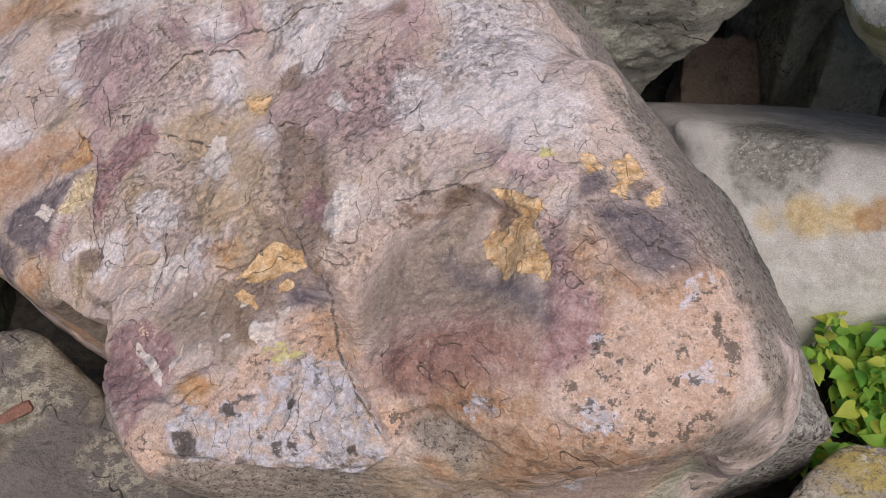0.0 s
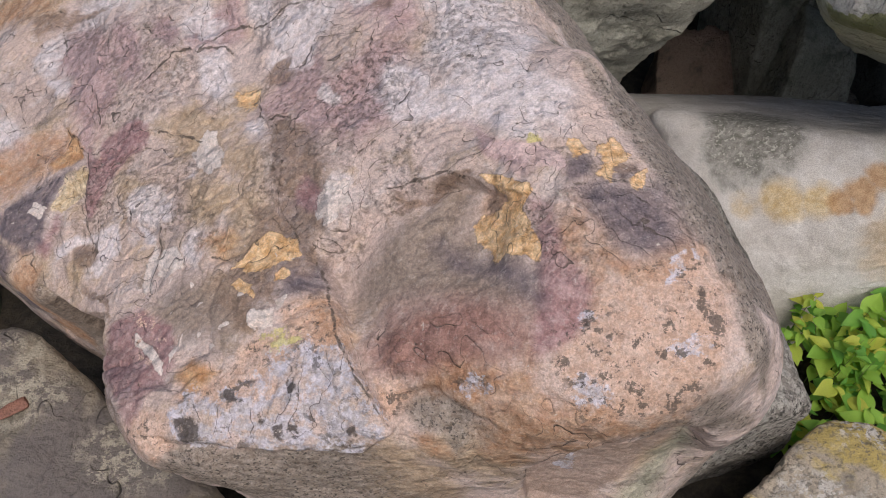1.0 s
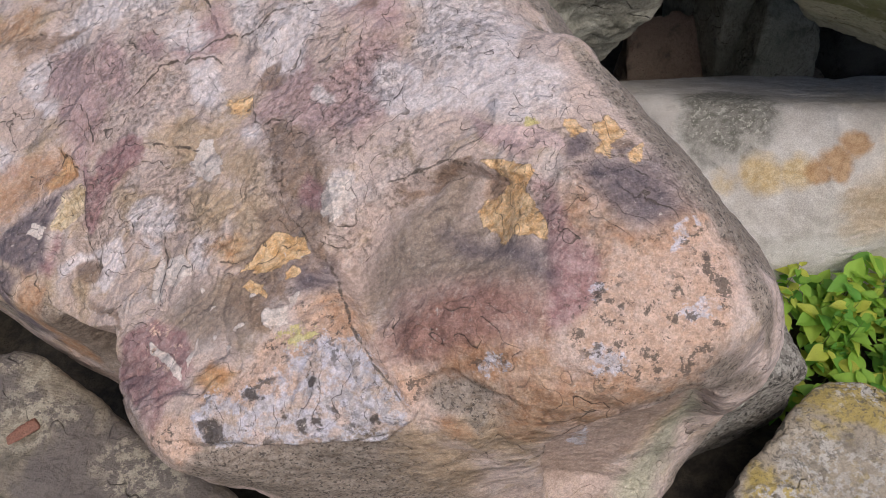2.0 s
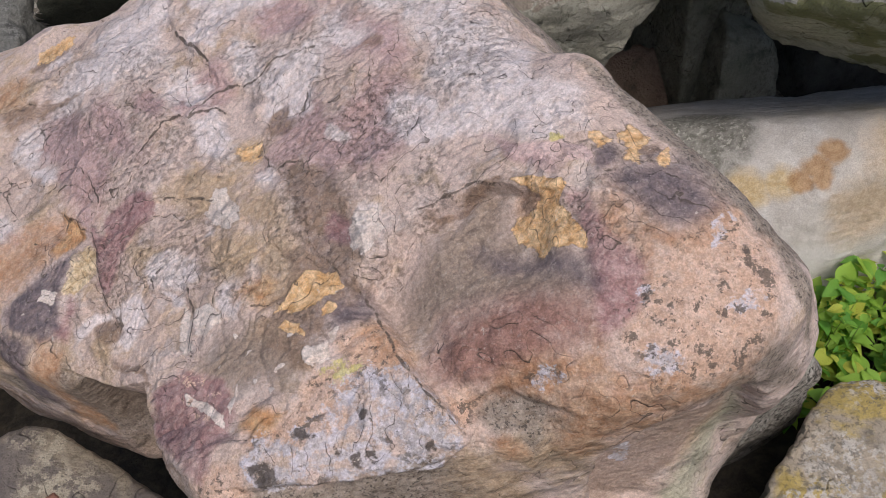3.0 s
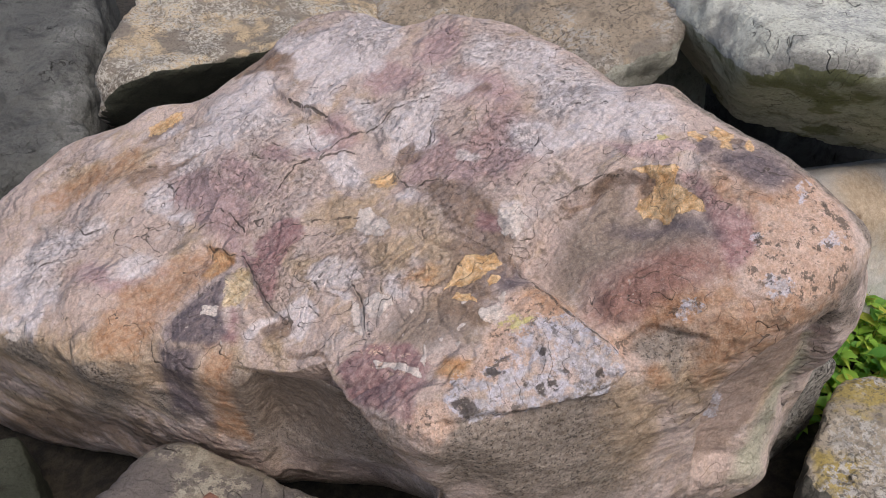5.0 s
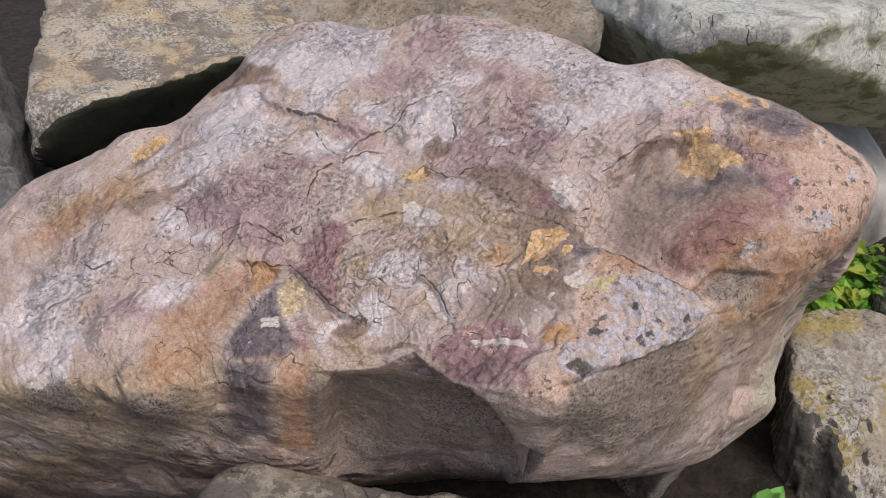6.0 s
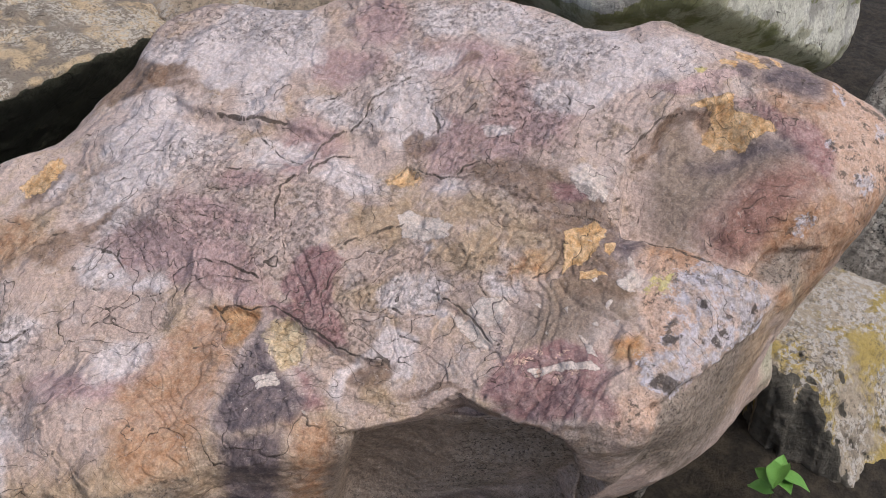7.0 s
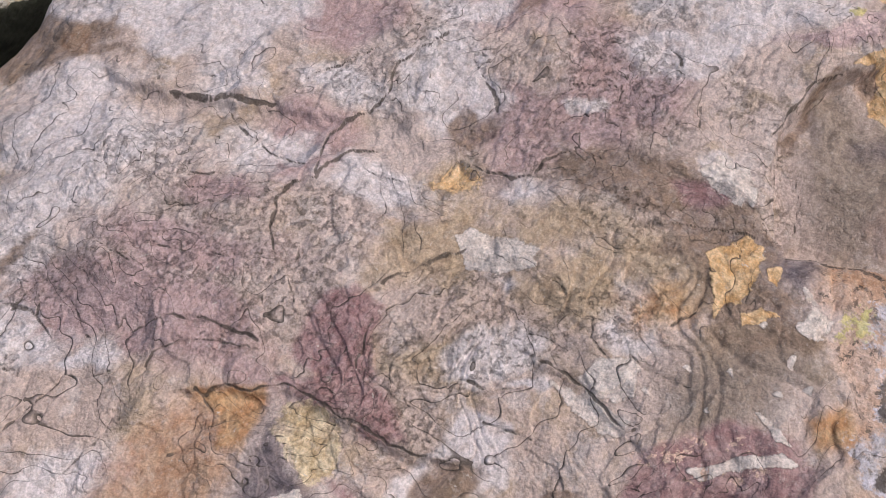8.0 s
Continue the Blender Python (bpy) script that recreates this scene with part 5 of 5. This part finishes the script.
def painted_boulder():
    p, way, quads = boulder_surface(350, 0.25)
    shell = grid_mesh("shell", p, quads)
    normal = np.empty(len(p) * 3, dtype=np.float32)
    shell.vertices.foreach_get("normal", normal)
    bpy.data.meshes.remove(shell)
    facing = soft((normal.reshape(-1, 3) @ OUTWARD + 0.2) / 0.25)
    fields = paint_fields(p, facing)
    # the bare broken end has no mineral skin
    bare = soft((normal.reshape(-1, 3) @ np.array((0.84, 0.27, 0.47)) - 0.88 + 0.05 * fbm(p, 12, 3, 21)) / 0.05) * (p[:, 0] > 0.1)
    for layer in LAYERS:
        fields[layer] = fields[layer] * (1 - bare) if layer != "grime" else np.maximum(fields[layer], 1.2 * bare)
    q = p + 0.02 * np.stack([fbm(p, 6, 2, s) for s in (61, 62, 63)], -1)
    d = 0.006 * fbm(q, 7, 4, 11)
    edges = fbm(q * (1, 1, 1.3), 9, 3, 12)
    broad = soft((normal.reshape(-1, 3) @ OUTWARD - 0.55) / 0.3)
    d += 0.0045 * broad * (np.floor(edges * 3) / 3 - 0.5 * edges)
    d += 0.0013 * fbm(q, 40, 3, 13, 0.6) + carve(p, broad, facing)
    p = p + normal.reshape(-1, 3) * d[:, None]
    ob = new("boulder", grid_mesh("boulder", p, quads))
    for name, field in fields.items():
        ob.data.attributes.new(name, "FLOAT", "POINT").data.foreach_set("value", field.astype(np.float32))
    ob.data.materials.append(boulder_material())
    return tagged(ob, "large sandstone boulder streaked pink, orange, purple and ochre", "boulder")


painted_boulder()

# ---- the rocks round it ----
# the tan rock's underside has its shade put into the second palette
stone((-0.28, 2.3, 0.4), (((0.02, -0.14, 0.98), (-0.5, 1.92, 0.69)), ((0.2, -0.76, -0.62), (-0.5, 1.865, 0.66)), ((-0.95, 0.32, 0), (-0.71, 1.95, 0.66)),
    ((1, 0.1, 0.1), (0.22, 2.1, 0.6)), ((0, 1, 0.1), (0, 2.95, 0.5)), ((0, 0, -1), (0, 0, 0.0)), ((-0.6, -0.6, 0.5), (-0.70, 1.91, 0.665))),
    TAN, "tan sandstone rock crusted with grey lichen, underside darkened for shade", 3, side=(0, -0.8, -0.6), side_from=0.6)
stone((-1.15, 2.1, 0.22), (((0.12, -0.3, 0.95), (-0.9, 2.1, 0.64)), ((-0.05, -0.92, 0.3), (-0.85, 1.74, 0.45)), ((1, -0.1, 0.1), (-0.74, 1.95, 0.5)),
    ((-1, 0, 0), (-1.75, 2, 0)), ((0, 1, 0.1), (-1, 2.95, 0.3)), ((0, 0, -1), (0, 0, -0.12))), DARK, "dark grey fractured rock with a broad shaded face", 4, rough=1.3)
stone((0.36, 1.95, 0.46), (((-0.33, -0.22, 0.92), (0.47, 1.45, 0.68)), ((-0.25, -0.95, 0.05), (0.52, 1.475, 0.66)), ((0.88, -0.1, -0.45), (0.685, 1.5, 0.725)), ((-1, 0, 0.1), (0.02, 1.8, 0.5)),
    ((0, 1, 0.1), (0.5, 2.5, 0.5)), ((0, 0, -1), (0.45, 1.8, -0.03)), ((0.1, -0.92, -0.38), (0.5, 1.49, 0.63)), ((0.5, -0.8, 0.2), (0.65, 1.48, 0.7))), SLAB, "grey-tan grainy rock with a pale greenish broken edge", 5, rough=0.8, side=(0.1, -0.92, -0.38), side_from=0.7, n=90)
stone((1.2, 1.62, 0.62), (((0, -0.06, 1), (0.8, 1.2, 0.82)), ((-0.85, 0.13, -0.51), (0.61, 1.25, 0.8)), ((-0.65, -0.76, 0.12), (0.7, 1.2, 0.77)), ((0.05, -1, 0.12), (0.9, 1.07, 0.77)),
    ((-0.355, -0.498, -0.79), (0.76, 1.155, 0.74)), ((0.1, 0.6, -0.8), (0.8, 1.54, 0.47)), ((1, 0, 0), (1.95, 1.3, 0.7)), ((0, 1, 0), (1.1, 2.1, 0.7)), ((0, 0.1, -1), (1.2, 1.7, 0.22))),
    PALE, "pale greenish-white rock with a mossy olive underside", 6, side_from=0.05, rough=0.7, n=90, power=30)
stone((0.93, 2.02, 0.25), (((0.1, -0.2, 1), (0.9, 1.95, 0.56)), ((-1, -0.15, 0), (0.83, 2, 0.3)), ((0.2, -1, 0.1), (0.92, 1.9, 0.4)), ((1, 0, 0), (1.06, 2, 0.3)), ((0, 1, 0), (0.9, 2.2, 0.3)), ((0, 0, -1), (0.9, 2, -0.08))),
    MOSSGREY, "grey-green angular rock jammed upright in the gap", 21, n=40, rough=0.7)
stone((0.97, 1.82, 0.12), (((0.3, -0.3, 0.9), (0.95, 1.8, 0.32)), ((-1, 0.1, 0.2), (0.9, 1.82, 0.2)), ((0.2, -1, 0.2), (0.95, 1.75, 0.2)), ((1, 0, 0), (1.08, 1.8, 0.2)), ((0, 1, 0), (0.95, 1.9, 0.2)), ((0, 0, -1), (0.95, 1.8, -0.08))),
    MOSSGREY, "pale grey broken stone lodged below the jammed rock", 23, n=36, rough=0.8)
rust_slab = stone((1.1, 1.4, 0.1), (((-0.36, -0.42, 0.83), (0.83, 1.22, 0.375)), ((0.05, 0.5, 0.86), (0.9, 1.4, 0.372)), ((0.3, -0.55, 0.75), (1.08, 1.3, 0.45)), ((-1, -0.1, 0.1), (0.5, 1.4, 0.2)),
    ((0, 1, 0), (1.1, 1.8, 0.1)), ((0, 0, -1), (1, 1.4, -0.2)), ((1, 0, 0), (1.8, 1.4, 0.2)), ((0, -1, 0.1), (1, 1.13, 0.1))), RUSTY, "smooth pale slab with rust-brown stains", 7, rough=0.4, n=110, patch=((0.69, 1.4, 0.34), 0.13))
spot(rust_slab, "rust", (0.835, 1.205, 0.37, 0.035), (0.8, 1.2, 0.35, 0.03), (0.875, 1.225, 0.39, 0.03))
spot(rust_slab, "ochre", (0.72, 1.25, 0.3, 0.045), (0.77, 1.22, 0.33, 0.035), (0.67, 1.27, 0.27, 0.035))
spot(rust_slab, "tan", (1.05, 1.15, 0.4, 0.13), (0.95, 1.1, 0.3, 0.1), (1.15, 1.05, 0.35, 0.15))
spot(rust_slab, "streak", (1.0, 1.17, 0.4, 0.02), (1.0, 1.15, 0.36, 0.018), (1.01, 1.13, 0.33, 0.02))
stone((0.68, 0.58, -0.02), (((-0.05, -0.12, 1), (0.64, 0.67, 0.215)), ((-0.95, -0.25, 0.1), (0.485, 0.55, 0.2)), ((-0.63, 0.77, 0), (0.57, 0.71, 0.2)), ((0.05, 1, 0), (0.8, 0.79, 0.2)),
    ((0.95, 0.1, 0.1), (0.9, 0.68, 0.2)), ((-0.1, -0.85, 0.5), (0.6, 0.52, 0.2)), ((0, 0, -1), (0.7, 0.6, -0.3)), ((0, -1, 0), (0.7, 0.28, 0))),
    LICHEN, "pale rock crusted with yellow and grey lichen, slaty side", 8, rough=0.7, side=(-1, -0.05, 0.05), side_from=0.66, grooves=0.02)
stone((-0.56, 0.42, 0.1), (((0.05, -0.08, 1), (-0.6, 0.7, 0.385)), ((0.62, 0.78, 0.12), (-0.36, 0.665, 0.37)), ((-0.6, 0.78, 0.1), (-0.69, 0.865, 0.34)), ((-1, -0.1, 0.2), (-1.08, 0.5, 0.2)),
    ((0, -1, 0.2), (-0.5, -0.02, 0.2)), ((1, -0.3, 0.2), (0.03, 0.42, 0.2)), ((0, 0, -1), (-0.5, 0.4, -0.2))), EARTHY, "brown-grey earthy rock wedged under the boulder", 9, rough=0.6, cuts=2)
stone((0.42, 0.92, 0.16), (((0.97, 0.1, 0.2), (0.62, 0.89, 0.3)), ((0.74, 0.12, 0.66), (0.49, 0.9, 0.5)), ((0.3, -0.95, -0.25), (0.6, 0.77, 0.2)), ((0, 1, 0.2), (0.4, 1.25, 0.2)),
    ((-1, 0, 0), (0.18, 0.9, 0.2)), ((0, 0, -1), (0.4, 0.9, -0.1)), ((0, -0.5, 0.85), (0.45, 0.87, 0.5))), SPECKLED, "dark grey speckled rock against the boulder's end", 14, rough=0.6)
stone((0.8, 1.9, 0.0), (((0.16, -0.7, 0.68), (0.78, 1.86, 0.03)), ((-1, 0.1, 0.1), (0.62, 1.9, 0.1)), ((1, -0.2, 0.1), (0.97, 1.95, 0.1)), ((0, 1, 0.1), (0.8, 2.06, 0.1)), ((0, -1, 0), (0.8, 1.8, 0.0)), ((0, 0, -1), (0.8, 1.9, -0.06))),
    BROWN, "small brown stone lying in the gap", 10, n=40, rough=1.6, power=12, cuts=14)
# added to close the gap; its near-black colour stands for shade
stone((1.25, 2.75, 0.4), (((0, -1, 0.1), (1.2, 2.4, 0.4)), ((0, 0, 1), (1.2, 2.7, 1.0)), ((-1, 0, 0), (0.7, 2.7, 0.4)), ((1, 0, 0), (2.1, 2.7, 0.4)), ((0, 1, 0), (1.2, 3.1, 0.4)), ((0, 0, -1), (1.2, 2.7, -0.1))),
    SHADE_BLACK, "near-black rock added to close the shaded gap", 11)
stone((1.5, 2.05, 0.25), (((-1, -0.1, 0.2), (1.2, 2.05, 0.2)), ((0, 0, 1), (1.5, 2, 0.5)), ((0, -1, 0), (1.5, 1.85, 0.2)), ((1, 0, 0), (1.9, 2, 0.2)), ((0, 1, 0), (1.5, 2.4, 0.2)), ((0, 0, -1), (1.5, 2, -0.1))),
    DARK, "dark angular rock under the pale one", 22, n=40)
# the hollow's shade is put into this rock's near-black colour
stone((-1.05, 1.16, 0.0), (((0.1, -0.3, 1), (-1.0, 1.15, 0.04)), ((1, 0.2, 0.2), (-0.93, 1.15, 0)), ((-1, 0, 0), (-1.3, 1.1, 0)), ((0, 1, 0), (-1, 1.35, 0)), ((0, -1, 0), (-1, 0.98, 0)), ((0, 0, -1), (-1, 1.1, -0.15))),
    SHADE_BLACK, "rock in the hollow beneath the boulder, coloured dark for shade", 12, n=40)
stone((1.3, 0.68, 0.02), (((-0.7, -0.2, 0.7), (1.2, 0.7, 0.2)), ((-1, 0.1, 0), (1.08, 0.7, 0)), ((1, 0, 0), (1.6, 0.7, 0)), ((0, 1, 0), (1.3, 0.86, 0)), ((0, -1, 0), (1.3, 0.4, 0)), ((0, 0, -1), (1.3, 0.7, -0.15))),
    SPECKLED, "grey rock mottled with white lichen behind the leaves", 13, n=50)
for i, (x, y, z, s) in enumerate(((1.02, 2.02, 0.02, 0.09), (1.13, 1.94, 0.02, 0.1), (1.0, 1.82, 0.01, 0.06), (1.1, 2.16, 0.05, 0.13), (0.93, 1.78, 0.01, 0.05), (1.2, 2.1, 0.03, 0.08),
        (0.3, 0.5, -0.02, 0.03), (0.22, 0.42, -0.02, 0.025))):
    rock("small_stone", (x, y, z), (s * 2, s * 1.3, s * (0.7 if y > 1.75 else 1.2)), (7 * i % 20, 11 * i % 17, 47 * i), (DARK, GREY, BROWN)[i % 3], "small angular grey stone lying between the rocks", 100 + i, n=14, category="stone", group="stones in the gaps")

shards = random.Random(8)
for i in range(26):
    x, y = shards.uniform(0.86, 1.3), shards.uniform(1.62, 1.84)
    s = shards.uniform(0.03, 0.075)
    rock("slate_shard", (x, y, 0.015 + 0.03 * shards.random()), (s * 2, s * 1.1, s * 0.3), (shards.uniform(-22, 10), shards.uniform(-14, 14), shards.uniform(0, 180)),
        (DARK, BROWN, MOSSGREY)[i % 3], "thin broken stone shard lying in the gap", 200 + i, n=10, cuts=5, category="stone", group="shards in the gap")


def twig(x, y, z, length, turned):
    bm = bmesh.new()
    rings = []
    for i in range(7):
        s = i / 6
        rings.append([bm.verts.new((s * length, 0.004 * math.sin(5 * s) + 0.0022 * (1.2 - s) * math.cos(a), 0.006 * math.sin(3 * s) + 0.0022 * (1.2 - s) * math.sin(a))) for a in (0, 1.57, 3.14, 4.71)])
    for a, b in zip(rings[:-1], rings[1:]):
        for j in range(4):
            bm.faces.new((a[j], a[(j + 1) % 4], b[(j + 1) % 4], b[j]))
    bm.faces.new(rings[0])
    bm.faces.new(rings[-1])
    me = bpy.data.meshes.new("twig")
    bm.to_mesh(me)
    bm.free()
    me.materials.append(MOSSGREY)
    ob = new("twig", me)
    ob.matrix_world = pose(x, y, z, 0, -8, turned)
    return tagged(ob, "bleached dry twig lying on the stone shards", "twig")


twig(0.9, 1.74, 0.05, 0.11, 12)
twig(1.02, 1.7, 0.045, 0.08, 150)

# ---- leafy weeds between the rocks ----
LEAF_GREEN, nt_, bsdf_ = material("leaf")
k_ = Nodes(nt_)
pick = nt_.nodes.new("ShaderNodeObjectInfo").outputs["Random"]
green = k_.mix(k_.step(pick, 0.0, 0.55), (0.12, 0.34, 0.05), (0.32, 0.54, 0.07))
green = k_.mix(k_.step(pick, 0.6, 0.9), green, (0.55, 0.58, 0.09))
green = k_.mix(k_.step(k_.noise(35, 4, 0.6), 0.5, 0.75, 0, 0.6), green, (0.3, 0.38, 0.05))
green = k_.mix(k_.math("MULTIPLY", k_.step(k_.noise(55, 3, 0.6), 0.64, 0.68), k_.step(pick, 0.5, 0.9)), green, (0.16, 0.08, 0.03))
k_.put(bsdf_.inputs["Base Color"], green)
bsdf_.inputs["Roughness"].default_value = 0.5
k_.put(bsdf_.inputs["Normal"], k_.bump(k_.noise(120, 3), 0.4, 0.002))
through_leaf = nt_.nodes.new("ShaderNodeBsdfTranslucent")
k_.put(through_leaf.inputs[0], green)
blend = nt_.nodes.new("ShaderNodeMixShader")
blend.inputs[0].default_value = 0.35
nt_.links.new(bsdf_.outputs[0], blend.inputs[1])
nt_.links.new(through_leaf.outputs[0], blend.inputs[2])
nt_.links.new(blend.outputs[0], nt_.nodes["Material Output"].inputs[0])
STEM, nt_, bsdf_ = material("stem")
bsdf_.inputs["Base Color"].default_value = (0.16, 0.2, 0.05, 1)
bsdf_.inputs["Roughness"].default_value = 0.6


def leaf_mesh(seed, mat=LEAF_GREEN):
    """A heart-shaped leaf one unit long, folded along its rib, with drooping tip and wavy rim."""
    rng = random.Random(seed)
    bm = bmesh.new()
    rows = []
    droop, fold, wide = rng.uniform(0.1, 0.35), rng.uniform(0.05, 0.2), rng.uniform(0.3, 0.42)
    for i in range(8):
        s = i / 7
        w = wide * (math.sin(math.pi * min(1, s * 0.86 + 0.14) ** 0.75) if s < 1 else 0.01)
        z = -droop * s * s
        row = []
        for side in (-1, -0.5, 0, 0.5, 1):
            row.append(bm.verts.new((side * w, s - (0.12 if s == 0 else 0) * abs(side), z + fold * abs(side) * w * 2 + 0.02 * math.sin(9 * s + 3 * side + seed))))
        rows.append(row)
    for a, b in zip(rows[:-1], rows[1:]):
        for j in range(4):
            bm.faces.new((a[j], a[j + 1], b[j + 1], b[j]))
    me = bpy.data.meshes.new("leaf")
    bm.to_mesh(me)
    bm.free()
    me.materials.append(mat)
    me.shade_smooth()
    return me


def stem_mesh(height):
    bm = bmesh.new()
    rings = []
    for i in range(5):
        s = i / 4
        ring = [bm.verts.new((0.0014 * (1.3 - s) * math.cos(a) + 0.02 * s * s, 0.0014 * (1.3 - s) * math.sin(a), s * height)) for a in (0, 2.1, 4.2)]
        rings.append(ring)
    for a, b in zip(rings[:-1], rings[1:]):
        for j in range(3):
            bm.faces.new((a[j], a[(j + 1) % 3], b[(j + 1) % 3], b[j]))
    me = bpy.data.meshes.new("stem")
    bm.to_mesh(me)
    bm.free()
    me.materials.append(STEM)
    return me


YOUNG, nt_, bsdf_ = material("young_leaf")
k_ = Nodes(nt_)
k_.put(bsdf_.inputs["Base Color"], k_.mix(k_.step(k_.noise(40, 4, 0.6), 0.35, 0.65), (0.11, 0.3, 0.05), (0.2, 0.44, 0.09)))
bsdf_.inputs["Roughness"].default_value = 0.5
k_.put(bsdf_.inputs["Normal"], k_.bump(k_.noise(120, 3), 0.4, 0.002))
LEAVES = [leaf_mesh(i) for i in range(6)]
YOUNG_LEAVES = [leaf_mesh(i, YOUNG) for i in range(6)]
STEMS = [stem_mesh(h) for h in (0.07, 0.12, 0.17)]


def weed(x, y, z, seed, size=0.05, count=8, tall=1, label="low leafy weed with yellowing green heart-shaped leaves", leaves=LEAVES):
    rng = random.Random(seed)
    base = new("weed")
    base.location = (x, y, z)
    tagged(base, label, "plant", "weeds between the rocks")
    h = (0.07, 0.12, 0.17)[tall]
    st = new("stem", STEMS[tall])
    st.parent = base
    for i in range(count):
        lf = new("leaf", leaves[rng.randrange(6)])
        lf.parent = base
        s = size * rng.uniform(0.6, 1.25)
        up = h * rng.uniform(0.35, 1.0)
        lf.matrix_local = pose(0.02 * (up / h) ** 2, 0, up, 0, 0, i * 137.5 + rng.uniform(-25, 25)) @ pose(0, 0.006, 0, rng.uniform(-15, 35), rng.uniform(-25, 25), 0) @ Matrix.Diagonal((s, s, s, 1))
    return base


weeds = random.Random(5)
for i in range(100):
    x, y = weeds.uniform(0.66, 1.25), weeds.uniform(0.84, 1.12)
    weed(x, y, 0.0, i, weeds.uniform(0.024, 0.046), 13, weeds.choice((0, 1, 1, 2)))
for i in range(12):
    weed(weeds.uniform(1.0, 1.6), weeds.uniform(0.88, 1.3), 0.0, 160 + i, 0.05, 8, 1)
for i in range(9):
    weed(weeds.uniform(0.53, 0.76), weeds.uniform(1.68, 1.8), 0.02, 80 + i, 0.028, 8, 0, "tiny bright green weed in the gap behind", YOUNG_LEAVES)
weed(0.245, 0.48, 0.0, 99, 0.055, 7, 2, "single young green seedling under the boulder", YOUNG_LEAVES)
REDDISH = rock_material("reddish_flake", dict(dark=(0.12, 0.06, 0.045), mid=(0.3, 0.14, 0.1), light=(0.38, 0.2, 0.15), speckle=0.3))
rock("stone_flake", (-0.6, 0.72, 0.392), (0.055, 0.022, 0.008), (4, -3, 32), REDDISH, "flat reddish stone flake lying on the earthy rock", 131, n=12, category="stone")
rock("stone_chip", (-0.652, 0.852, 0.378), (0.03, 0.018, 0.012), (0, 8, 40), PALE, "small white stone chip on the earthy rock", 132, n=10, category="stone")
